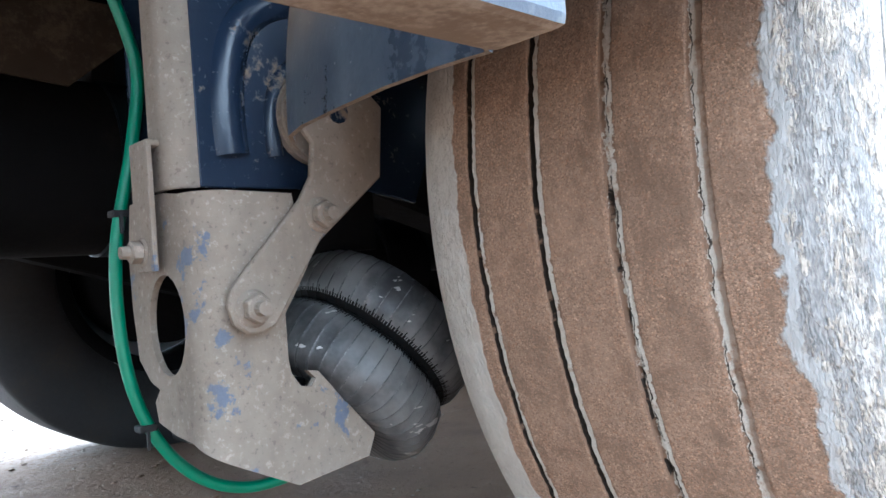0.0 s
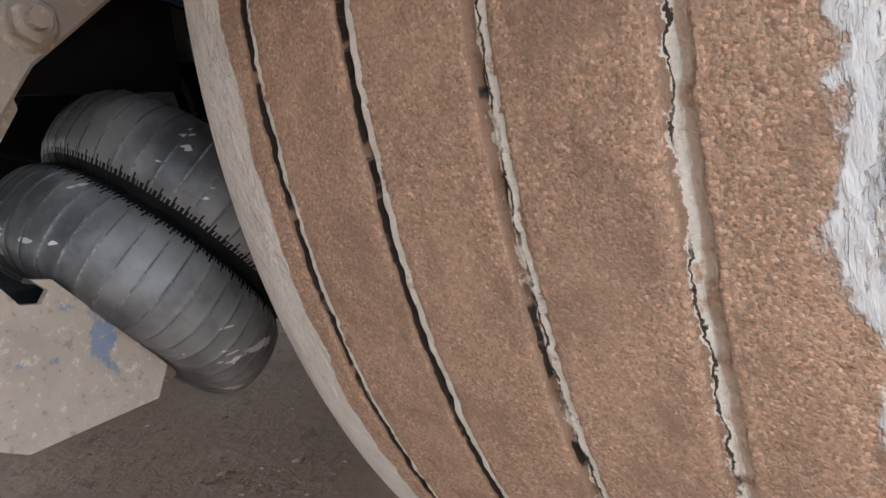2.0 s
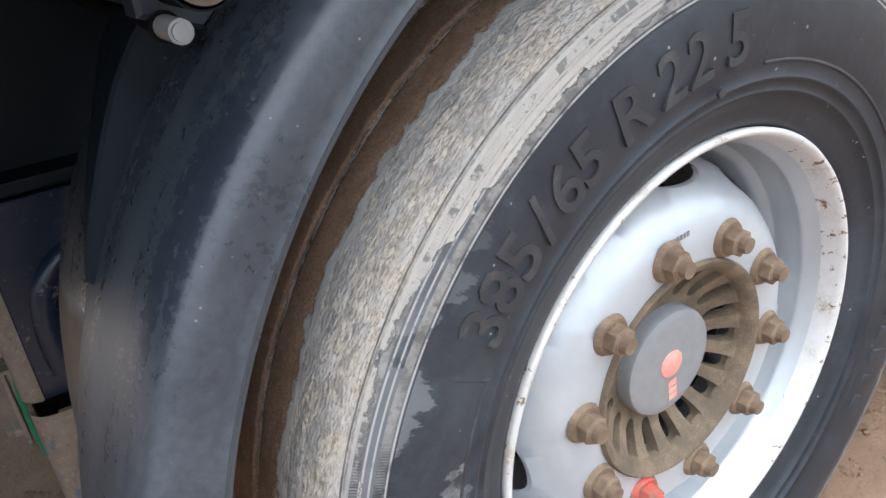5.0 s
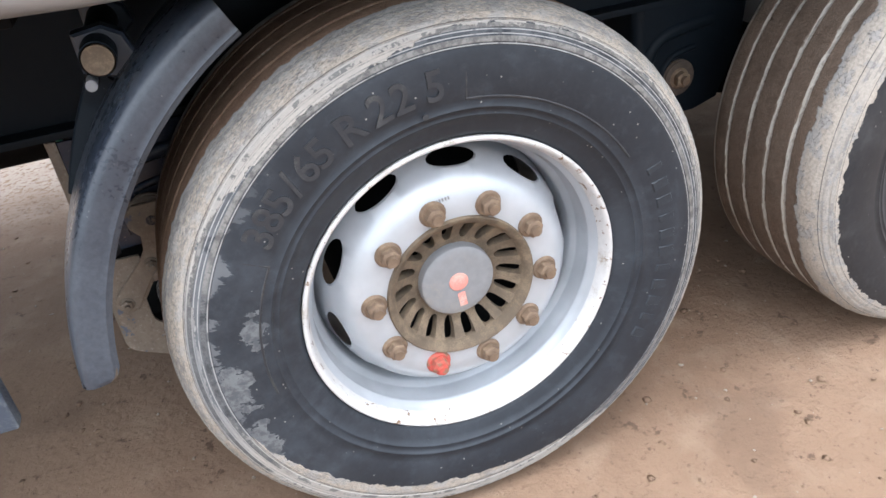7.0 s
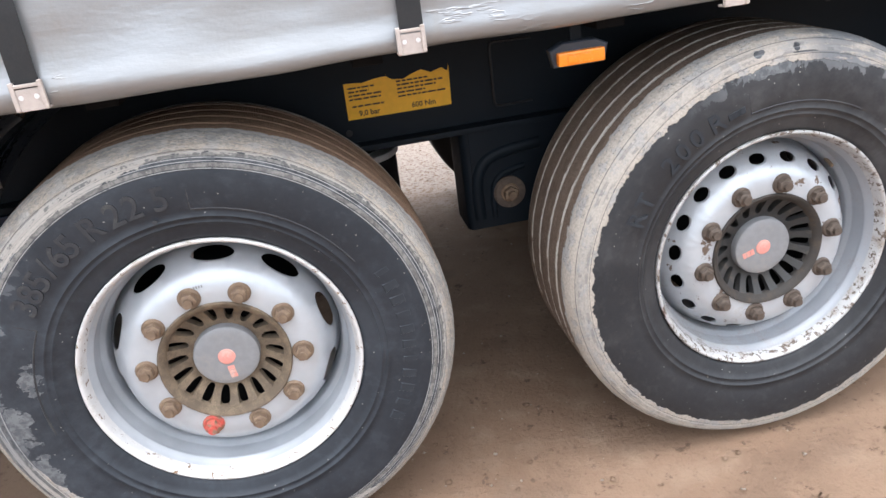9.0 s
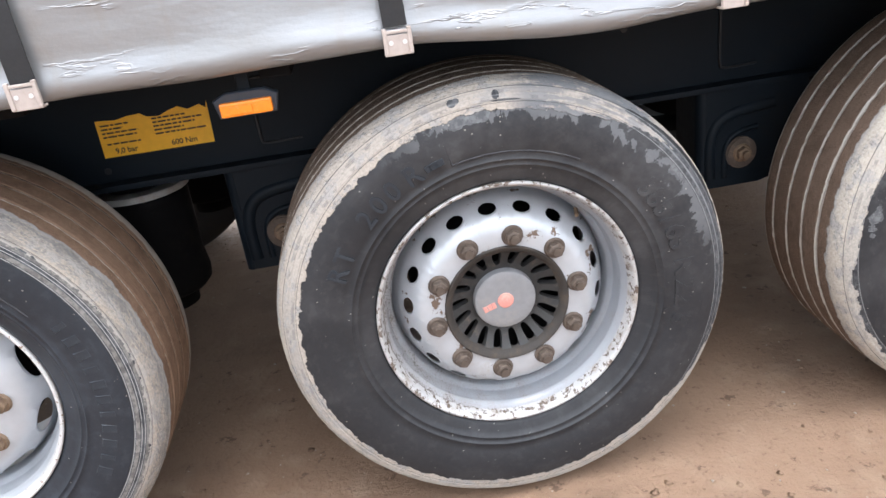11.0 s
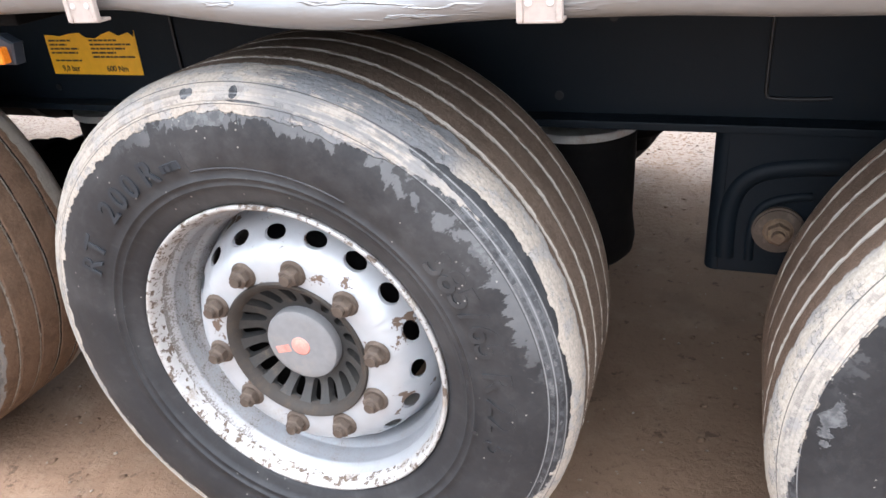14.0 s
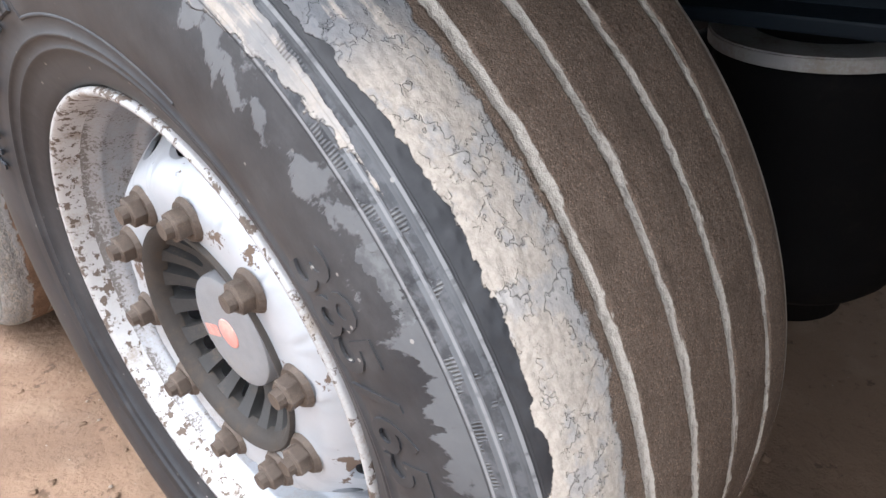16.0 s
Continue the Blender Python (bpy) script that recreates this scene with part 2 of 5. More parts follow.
    if flaky:
        clear = mul(clear, step(nt, math_node(nt, "COSINE", less(ang, radians(186.0))), 0.86, 0.93, 0.12, 1.0))
    band = top(between(r, *bands[0]), between(r, *bands[1]))
    rings = None
    for lo, hi in bands:
        for q in (lo - 0.0024, hi + 0.0026):
            one = between(r, q - 0.0011, q + 0.0011, 0.0005)
            rings = one if rings is None else top(rings, one)
    gaps = None
    for q in (bands[1][1] + 0.0046, bands[0][0] - 0.0045):
        one = between(r, q - 0.0007, q + 0.0007, 0.0003)
        gaps = one if gaps is None else top(gaps, one)
    zone = between(r, bands[0][0] - 0.003, bands[1][1] + 0.004, 0.002)
    dusty = step(nt, noise_node(nt, sheet(0.7, 1.0), 40.0, 6.0, 0.66), 0.40, 0.62)
    # parched flakes of the crust
    flake = noise_node(nt, sheet(0.36, 1.0), 330.0, 3.0, 0.62)
    sliver = noise_node(nt, sheet(0.30, 1.0), 620.0, 2.0, 0.6)
    cover = noise_node(nt, sheet(0.10, 1.0), 80.0, 4.0, 0.6)
    bulk = noise_node(nt, sheet(0.8, 1.0), 34.0, 5.0, 0.62)
    smooth_rim = mul(step(nt, from_soil, 0.000, 0.002), step(nt, from_soil, 0.010, 0.008))
    level = plus(flake, plus(mul(less(cover, 0.5), 0.55), mul(less(bulk, 0.5), 0.30)))
    level = plus(level, mul(smooth_rim, 0.20))
    level = less(level, mul(between(from_soil, 0.012, 0.023, 0.003), 0.17))
    level = plus(level, mul(step(nt, r, 0.499, 0.490), 0.16))
    level = plus(level, plus(0.02, mul(lobe(128.0, 0.5), 0.03)))
    plate = step(nt, level, 0.41, 0.56)
    lump = noise_node(nt, sc, 150.0, 4.0, 0.55)
    vein_n = math_node(nt, "ABSOLUTE", less(noise_node(nt, sc, 62.0, 3.0, 0.6), 0.5))
    vein = mul(step(nt, vein_n, 0.020, 0.004), step(nt, bulk, 0.46, 0.56))
    # rubber and what has dried on it
    film = plus(0.03, mul(step(nt, noise_node(nt, sc, 5.0, 7.0, 0.6), 0.44, 0.72), 0.13))
    where = step(nt, math_node(nt, "COSINE", less(ang, radians(smear[0]))), smear[1], smear[1] + 0.35)
    film = plus(film, mul(step(nt, noise_node(nt, sheet(0.6, 1.0), 38.0, 6.0, 0.68), 0.50, 0.66), 0.07))
    film = mul(film, step(nt, r, 0.498, 0.492, 0.2, 1.0))
    film = plus(film, mul(where, mul(step(nt, ragged, 0.3, 0.7), 0.12)))
    rub = mix(nt, clump, (0.009, 0.0108, 0.0145), (0.021, 0.0240, 0.030)) if flaky else mix(nt, clump, (0.0095, 0.0106, 0.0128), (0.023, 0.0240, 0.0272))
    rub = mix(nt, film, rub, (0.125, 0.146, 0.172) if flaky else (0.152, 0.150, 0.150))
    run = plus(r, plus(mul(less(drip, 0.5), 0.11), mul(less(ragged, 0.5), 0.06)))
    wash = mul(mul(step(nt, run, 0.443, 0.447), step(nt, r, 0.499, 0.494)), step(nt, noise_node(nt, sheet(0.8, 0.6), 13.0, 6.0, 0.62), 0.44, 0.47))
    rub = mix(nt, mul(mul(wash, where), smear[2]), rub, mix(nt, ragged, (0.105, 0.112, 0.122), (0.215, 0.220, 0.225)))
    if patches:
        rub = mix(nt, mul(spots(patches, 1.7), step(nt, torn, 0.40, 0.60, 0.45, 0.85)), rub, mix(nt, torn, (0.095, 0.102, 0.110), (0.185, 0.190, 0.193)))
    specks = mul(step(nt, cells(nt, sc, 52.0), 0.10, 0.07), step(nt, noise_node(nt, sc, 14.0, 3.0), 0.46, 0.56))
    rub = mix(nt, mul(specks, 0.6), rub, (0.36, 0.34, 0.31))
    rub = mix(nt, mul(mul(zone, dusty), 0.55 if flaky else 0.30), rub, mix(nt, torn, (0.07, 0.076, 0.084), (0.18, 0.183, 0.187)))
    rub = mix(nt, mul(rings, step(nt, drip, 0.36, 0.46, 0.25, 0.75)), rub, (0.36, 0.352, 0.34) if flaky else (0.22, 0.222, 0.225))
    tooth = step(nt, teeth, -0.2, 0.6)
    rub = mix(nt, mul(band, clear), rub, mix(nt, tooth, mix(nt, dusty, (0.032, 0.034, 0.037), (0.075, 0.077, 0.080)), mix(nt, dusty, (0.055, 0.058, 0.063), (0.140, 0.141, 0.141))))
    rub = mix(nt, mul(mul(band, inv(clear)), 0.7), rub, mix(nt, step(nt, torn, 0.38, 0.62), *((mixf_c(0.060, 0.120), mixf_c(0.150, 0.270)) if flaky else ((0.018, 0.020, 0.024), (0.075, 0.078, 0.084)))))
    rub = mix(nt, mul(gaps, 0.8), rub, (0.03, 0.031, 0.034))
    # the crust
    grey = mix(nt, step(nt, sliver, 0.35, 0.65), (0.190, 0.182, 0.176), (0.285, 0.270, 0.254))
    chalk = mix(nt, step(nt, crumb, 0.36, 0.64), scaled(mud, 0.74), scaled(mud, 0.95))
    chalk = mix(nt, mul(step(nt, bulk, 0.46, 0.60), 0.55), chalk, (0.33, 0.327, 0.322))
    flakes = mix(nt, plate, grey, chalk)
    curl = math_node(nt, "ABSOLUTE", less(noise_node(nt, sheet(0.26, 1.0), 300.0, 3.0, 0.6), 0.5))
    curl = mul(step(nt, curl, 0.030, 0.006), step(nt, cover, 0.40, 0.56, 0.25, 1.0))
    flakes = mix(nt, mul(curl, 0.55), flakes, (0.115, 0.105, 0.097))
    rubbed = step(nt, noise_node(nt, sheet(0.40, 1.0), 36.0, 6.0, 0.62), 0.53, 0.60, 0.0, 0.5)
    flakes = mix(nt, rubbed, flakes, mix(nt, sliver, (0.12, 0.118, 0.118), (0.24, 0.235, 0.23)))
    flakes = mix(nt, smooth_rim, flakes, mix(nt, torn, (0.25, 0.242, 0.234), (0.36, 0.345, 0.328)))
    cake = mix(nt, step(nt, crumb, 0.34, 0.64), scaled(mud, 0.80), scaled(mud, 1.05))
    cake = mix(nt, step(nt, bulk, 0.50, 0.60, 0.0, 0.55), cake, mix(nt, lump, (0.20, 0.205, 0.212), (0.34, 0.342, 0.345)))
    cake = mix(nt, mul(vein, 0.45), cake, (0.085, 0.080, 0.075))
    cake = mix(nt, mul(step(nt, from_soil, 0.012, 0.002), 0.6), cake, mix(nt, torn, (0.21, 0.212, 0.215), (0.33, 0.33, 0.325)))
    for deg, cosine in fresh:
        thin = mul(step(nt, math_node(nt, "COSINE", less(ang, radians(deg))), cosine, cosine + (1 - cosine) * 0.6), step(nt, plus(cover, mul(less(ragged, 0.5), 0.8)), 0.36, 0.50))
        cake = mix(nt, mul(thin, 0.9), cake, mix(nt, ragged, (0.085, 0.092, 0.103), (0.20, 0.206, 0.215)))
    mudc = mix(nt, flaky, cake, flakes)
    mudc = mix(nt, inner_edge, mudc, mix(nt, torn, (0.27, 0.235, 0.20), (0.40, 0.36, 0.315)))
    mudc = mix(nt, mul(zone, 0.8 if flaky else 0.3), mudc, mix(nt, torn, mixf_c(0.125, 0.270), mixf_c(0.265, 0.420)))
    mudc = mix(nt, mul(mul(band, clear), 0.8 if flaky else 0.3), mudc, mix(nt, tooth, (0.052, 0.054, 0.057), (0.135, 0.135, 0.135)))
    mudc = mix(nt, mul(gaps, 0.75), mudc, (0.06, 0.062, 0.066))
    if flaky:
        worn = mul(band, step(nt, plus(mul(torn, 0.6), mul(drip, 0.4)), 0.50, 0.55))
        mudc = mix(nt, mul(worn, 0.75), mudc, mix(nt, torn, (0.045, 0.048, 0.053), (0.12, 0.12, 0.12)))
        mudc = mix(nt, mul(rings, step(nt, torn, 0.40, 0.60, 0.1, 0.6)), mudc, (0.10, 0.10, 0.102))
    # the soil, grain by grain
    vor = nt.nodes.new("ShaderNodeTexVoronoi")
    vor.inputs["Scale"].default_value = 920.0
    nt.links.new(sc, vor.inputs["Vector"])
    pick = nt.nodes.new("ShaderNodeSeparateColor")
    nt.links.new(vor.outputs["Color"], pick.inputs[0])
    dome = vor.outputs["Distance"]
    grain = pick.outputs[0]
    soilc = mix(nt, clump, scaled(soil, 0.70), scaled(soil, 1.16))
    soilc = mix(nt, step(nt, grain, 0.5, 1.0, 0.0, 0.45), soilc, scaled(soil, 1.5))
    soilc = mix(nt, step(nt, grain, 0.40, 0.0, 0.0, 0.60), soilc, scaled(soil, 0.5))
    soilc = mix(nt, mul(step(nt, pick.outputs[1], 0.93, 0.95), 0.32), soilc, (soil[0] * 2.6, soil[1] * 2.5, soil[2] * 2.4))
    soilc = mix(nt, mul(step(nt, pick.outputs[2], 0.80, 0.95), 0.20), soilc, (soil[0] * 1.9, soil[1] * 1.35, soil[2] * 1.0))
    soilc = mix(nt, step(nt, blot, 0.52, 0.70, 0.0, 0.35), soilc, scaled(soil, 1.25))
    soilc = mix(nt, step(nt, noise_node(nt, sc, 16.0, 5.0, 0.65), 0.48, 0.64, 0.0, 0.55), soilc, scaled(soil, 0.62))
    soilc = mix(nt, step(nt, noise_node(nt, sheet(0.45, 1.0), 85.0, 5.0, 0.65), 0.52, 0.68, 0.0, 0.5), soilc, scaled(soil, 0.60))
    groove = mul(step(nt, r, 0.5146, 0.5132), step(nt, Y, 0.04, 0.045))
    groove_c = mix(nt, step(nt, noise_node(nt, sc, 75.0, 5.0, 0.7), pale, pale + 0.16), scaled(soil, 1.1), mix(nt, crumb, (0.30, 0.265, 0.22), (0.46, 0.415, 0.36)))
    if not flush:
        ribbon = None
        for y0, half in ((0.0590, 0.0046), (0.1203, 0.0040), (0.1815, 0.0036), (0.2435, 0.0032)):
            d = math_node(nt, "ABSOLUTE", less(plus(Y, plus(mul(less(torn, 0.5), 0.013), mul(less(crumb, 0.5), 0.008))), y0))
            one = step(nt, d, half, half * 0.85)
            ribbon = one if ribbon is None else top(ribbon, one)
        groove_c = mix(nt, ribbon, scaled(soil, 0.80), groove_c)
    # shade at the groove bottoms, painted near-black by depth
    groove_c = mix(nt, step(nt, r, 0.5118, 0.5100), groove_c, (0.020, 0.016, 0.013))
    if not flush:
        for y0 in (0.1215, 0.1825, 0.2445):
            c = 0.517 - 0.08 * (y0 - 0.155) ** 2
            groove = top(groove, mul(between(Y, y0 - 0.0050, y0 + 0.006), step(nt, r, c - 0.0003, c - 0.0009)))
        # broken slits along the grooves, their shade painted in the same near-black
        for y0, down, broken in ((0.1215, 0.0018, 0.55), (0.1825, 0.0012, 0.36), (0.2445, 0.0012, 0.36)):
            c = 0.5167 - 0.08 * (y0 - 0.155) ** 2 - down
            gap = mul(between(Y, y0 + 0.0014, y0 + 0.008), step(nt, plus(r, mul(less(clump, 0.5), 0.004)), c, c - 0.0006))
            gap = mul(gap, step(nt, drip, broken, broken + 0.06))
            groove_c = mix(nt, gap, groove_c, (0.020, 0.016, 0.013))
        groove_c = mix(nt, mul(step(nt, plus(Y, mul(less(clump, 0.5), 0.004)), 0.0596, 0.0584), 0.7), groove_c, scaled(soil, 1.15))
        # thin painted shadow lines that wander along two grooves
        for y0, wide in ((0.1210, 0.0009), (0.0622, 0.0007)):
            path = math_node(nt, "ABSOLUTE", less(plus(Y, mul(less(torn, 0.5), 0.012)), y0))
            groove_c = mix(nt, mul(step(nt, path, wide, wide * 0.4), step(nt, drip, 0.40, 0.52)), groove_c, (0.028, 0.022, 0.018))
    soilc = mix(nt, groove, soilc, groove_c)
    wander = mul(less(noise_node(nt, sheet(1.0, 0.1), 26.0, 4.0, 0.6), 0.5), 0.008)
    for y0, half in flush:
        width = mul(noise_node(nt, sheet(1.0, 9.0), 17.0, 5.0, 0.62), half * 1.7)
        inside = step(nt, less(math_node(nt, "ABSOLUTE", less(plus(Y, wander), y0)), width), 0.0006, -0.0008)
        soilc = mix(nt, mul(inside, step(nt, crumb, 0.25, 0.45, 0.55, 1.0)), soilc, mix(nt, crumb, (0.33, 0.30, 0.26), (0.52, 0.48, 0.425)))
    col = mix(nt, is_soil, mix(nt, is_mud, rub, mudc), soilc)
    rough = mixf(nt, is_soil, mixf(nt, is_mud, mixf(nt, film, 0.46, 0.75), 0.88), 0.95)
    # relief
    h_soil = mul(is_soil, plus(mul(dome, -0.0004), plus(mul(clump, 0.0018), mul(crumb, 0.0018))))
    only_mud = less(is_mud, mul(is_mud, is_soil))
    h_flaky = plus(plus(mul(plate, 0.0006), mul(flake, 0.0014)), plus(mul(sliver, 0.0004), mul(curl, -0.0006)))
    h_cake = plus(plus(mul(lump, 0.0013), mul(bulk, 0.0016)), mul(vein, -0.0010))
    h_mud = mul(only_mud, plus(0.0010, mul(mixf(nt, flaky, h_cake, h_flaky), inv(mul(zone, 0.8)))))
    h_rub = plus(plus(mul(clump, 0.0003), mul(mul(wash, where), 0.0003)), plus(mul(mul(band, mul(teeth, clear)), 0.00035), mul(gaps, -0.0010)))
    h = plus(plus(h_soil, h_mud), h_rub)
    finish(nt, b, col, rough, bump(nt, h, 1.0, 1.0))
    nt.links.new(mixf(nt, is_soil, mixf(nt, is_mud, 0.30, 0.14), 0.06), b.inputs["Specular IOR Level"])
    return m


GROOVES = ((0.060, 0.0066), (0.122, 0.0058), (0.187, 0.0054), (0.250, 0.0048))
GROOVES_WORN = ((0.060, 0.0055), (0.1215, 0.0048), (0.1825, 0.0046), (0.2445, 0.0042))
BANDS = ((0.4550, 0.4640), (0.4755, 0.4825))
BANDS_B = ((0.4765, 0.4835), (0.4885, 0.4955))
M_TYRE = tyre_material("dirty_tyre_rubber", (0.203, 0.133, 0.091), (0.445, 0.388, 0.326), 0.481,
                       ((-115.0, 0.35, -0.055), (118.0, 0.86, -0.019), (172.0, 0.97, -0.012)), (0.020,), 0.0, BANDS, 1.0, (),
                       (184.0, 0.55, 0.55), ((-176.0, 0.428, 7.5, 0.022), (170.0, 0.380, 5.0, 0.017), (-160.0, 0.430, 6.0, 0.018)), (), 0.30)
M_TYRE_B = tyre_material("muddy_tyre_rubber", (0.146, 0.111, 0.086), (0.382, 0.340, 0.293), 0.458,
                         ((10.0, 0.50, 0.040), (190.0, 0.5, 0.006)), (0.024, (40.0, 0.55, 0.020)), 4.0, BANDS_B, 0.0, ((66.0, 0.93),),
                         (62.0, 0.45, 0.55), ((34.0, 0.464, 4.5, 0.011), (96.0, 0.452, 6.0, 0.010)), ((33.0, 0.4990, 21.0, 0.0085), (2.0, 0.4920, 20.0, 0.0120), (98.9, 0.4890, 1.0, 0.0070), (97.7, 0.4905, 0.7, 0.0050), (88.4, 0.4880, 0.8, 0.0075), (85.5, 0.4765, 3.5, 0.0022)), 0.20, GROOVES)
M_TYRE_C = tyre_material("crusted_tyre_rubber", (0.145, 0.104, 0.078), (0.440, 0.400, 0.345), 0.484,
                         ((150.0, 0.70, -0.012),), (0.020,), 7.0, BANDS_B, 0.0, (),
                         (120.0, 0.6, 0.35), ((172.0, 0.452, 5.0, 0.012),), (), 0.20, GROOVES)


def barrel_material():
    """Silver paint with rust and grime speckled over one side of the drop."""
    m, nt, b = nodes_of("rusting_silver_paint")
    co = obj_coord(nt)
    sep = nt.nodes.new("ShaderNodeSeparateXYZ")
    nt.links.new(co, sep.inputs[0])
    ang = math_node(nt, "ARCTAN2", sep.outputs[2], sep.outputs[0])
    side = math_node(nt, "COSINE", math_node(nt, "SUBTRACT", ang, radians(172)))
    fine = noise_node(nt, co, 240.0, 6.0, 0.72)
    big = noise_node(nt, co, 26.0, 5.0, 0.6)
    amount = math_node(nt, "ADD", math_node(nt, "ADD", math_node(nt, "MULTIPLY", fine, 0.6), math_node(nt, "MULTIPLY", big, 0.4)), math_node(nt, "MULTIPLY", side, 0.07))
    amount = math_node(nt, "ADD", amount, math_node(nt, "MULTIPLY", math_node(nt, "MULTIPLY", step(nt, sep.outputs[1], 0.018, 0.004), step(nt, side, -0.5, 0.6)), 0.075))
    rust = step(nt, amount, 0.600, 0.630)
    col = mix(nt, noise_node(nt, co, 9.0), (0.28, 0.295, 0.315), (0.38, 0.395, 0.42))
    col = mix(nt, math_node(nt, "MULTIPLY", step(nt, amount, 0.46, 0.58), 0.4), col, (0.28, 0.24, 0.20))
    col = mix(nt, math_node(nt, "MULTIPLY", rust, 0.8), col, mix(nt, big, (0.05, 0.045, 0.04), (0.14, 0.115, 0.095)))
    finish(nt, b, col, mixf(nt, rust, 0.36, 0.85), bump(nt, fine, 0.0008, 0.6), mixf(nt, rust, 0.25, 0.0))
    return m


M_BARREL = barrel_material()


def guard_material(name="scuffed_blue_black_plastic", brown_band=False):
    """Moulded plastic with a dusty film and fine scuffs that run round the wheel."""
    m, nt, b = nodes_of(name)
    co = obj_coord(nt)
    sep = nt.nodes.new("ShaderNodeSeparateXYZ")
    nt.links.new(co, sep.inputs[0])
    zz = math_node(nt, "SUBTRACT", sep.outputs[2], AXZ)
    ang = math_node(nt, "ARCTAN2", zz, sep.outputs[0])
    cb = nt.nodes.new("ShaderNodeCombineXYZ")
    nt.links.new(math_node(nt, "MULTIPLY", ang, 0.6), cb.inputs[0])
    nt.links.new(math_node(nt, "MULTIPLY", sep.outputs[1], 6.0), cb.inputs[1])
    film = noise_node(nt, cb.outputs[0], 3.2, 7.0, 0.62)
    cb2 = nt.nodes.new("ShaderNodeCombineXYZ")
    nt.links.new(math_node(nt, "MULTIPLY", ang, 7.0), cb2.inputs[0])
    nt.links.new(math_node(nt, "MULTIPLY", sep.outputs[1], 60.0), cb2.inputs[1])
    scuff = step(nt, noise_node(nt, cb2.outputs[0], 3.0, 5.0, 0.7), 0.64, 0.70)
    fine = noise_node(nt, co, 120.0, 5.0, 0.68)
    dust = step(nt, math_node(nt, "ADD", math_node(nt, "MULTIPLY", film, 0.7), math_node(nt, "MULTIPLY", fine, 0.3)), 0.38, 0.72)
    col = mix(nt, math_node(nt, "MULTIPLY", dust, 0.5), (0.018, 0.023, 0.033), (0.105, 0.118, 0.138))
    col = mix(nt, math_node(nt, "MULTIPLY", scuff, 0.4), col, (0.16, 0.165, 0.17))
    spot = step(nt, cells(nt, co, 75.0), 0.085, 0.05)
    spot = math_node(nt, "MULTIPLY", spot, step(nt, noise_node(nt, co, 9.0), 0.5, 0.6))
    col = mix(nt, math_node(nt, "MULTIPLY", spot, 0.45), col, (0.32, 0.30, 0.27))
    rough = mixf(nt, dust, 0.24, 0.46)
    if brown_band:
        # ragged matt brown band at a set height, fading out above and below
        ragged = noise_node(nt, co, 22.0, 5.0, 0.6)
        line = math_node(nt, "ADD", sep.outputs[2], math_node(nt, "MULTIPLY", ragged, 0.05))
        line = math_node(nt, "ADD", line, math_node(nt, "MULTIPLY", sep.outputs[1], 0.12))
        soil = math_node(nt, "MULTIPLY", math_node(nt, "MULTIPLY", step(nt, line, 0.800, 0.765), step(nt, line, 0.660, 0.745)), step(nt, fine, 0.25, 0.45, 0.7, 1.0))
        col = mix(nt, soil, col, mix(nt, ragged, (0.105, 0.080, 0.060), (0.20, 0.158, 0.122)))
        rough = mixf(nt, soil, rough, 0.9)
    finish(nt, b, col, rough, bump(nt, fine, 0.0006, 0.5))
    return m


M_GUARD = guard_material()
M_WING = guard_material("brown_banded_plastic", True)


def plate_material():
    """Blue paint nearly hidden by tan dust, with crisp bare patches and pale specks."""
    m, nt, b = nodes_of("dusty_bracket_steel")
    co = obj_coord(nt)
    big = noise_node(nt, co, 11.0, 7.0, 0.68)
    fine = noise_node(nt, co, 150.0, 5.0, 0.68)
    clump = noise_node(nt, co, 34.0, 5.0, 0.6)
    dust = mix(nt, clump, (0.145, 0.119, 0.094), (0.245, 0.207, 0.168))
    dust = mix(nt, math_node(nt, "MULTIPLY", step(nt, fine, 0.56, 0.66), 0.45), dust, (0.35, 0.31, 0.265))
    dust = mix(nt, math_node(nt, "MULTIPLY", step(nt, fine, 0.42, 0.34), 0.55), dust, (0.105, 0.082, 0.064))
    bare = step(nt, math_node(nt, "ADD", math_node(nt, "MULTIPLY", big, 0.8), math_node(nt, "MULTIPLY", clump, 0.2)), 0.425, 0.400)
    col = mix(nt, math_node(nt, "MULTIPLY", bare, 0.85), dust, mix(nt, fine, (0.055, 0.080, 0.125), (0.10, 0.125, 0.175)))
    stain = step(nt, noise_node(nt, co, 5.0, 5.0, 0.6, (2.0, 2.0, 0.7)), 0.55, 0.68)
    col = mix(nt, math_node(nt, "MULTIPLY", stain, 0.35), col, (0.11, 0.085, 0.065))
    spot = step(nt, cells(nt, co, 42.0), 0.13, 0.08)
    spot = math_node(nt, "MULTIPLY", spot, step(nt, noise_node(nt, co, 6.0, 3.0), 0.54, 0.58))
    col = mix(nt, spot, col, (0.55, 0.53, 0.50))
    finish(nt, b, col, mixf(nt, bare, 0.9, 0.5), bump(nt, fine, 0.0012, 0.6, bump(nt, clump, 0.002, 0.4)))
    b.inputs["Specular IOR Level"].default_value = 0.18
    return m


M_PLATE = plate_material()


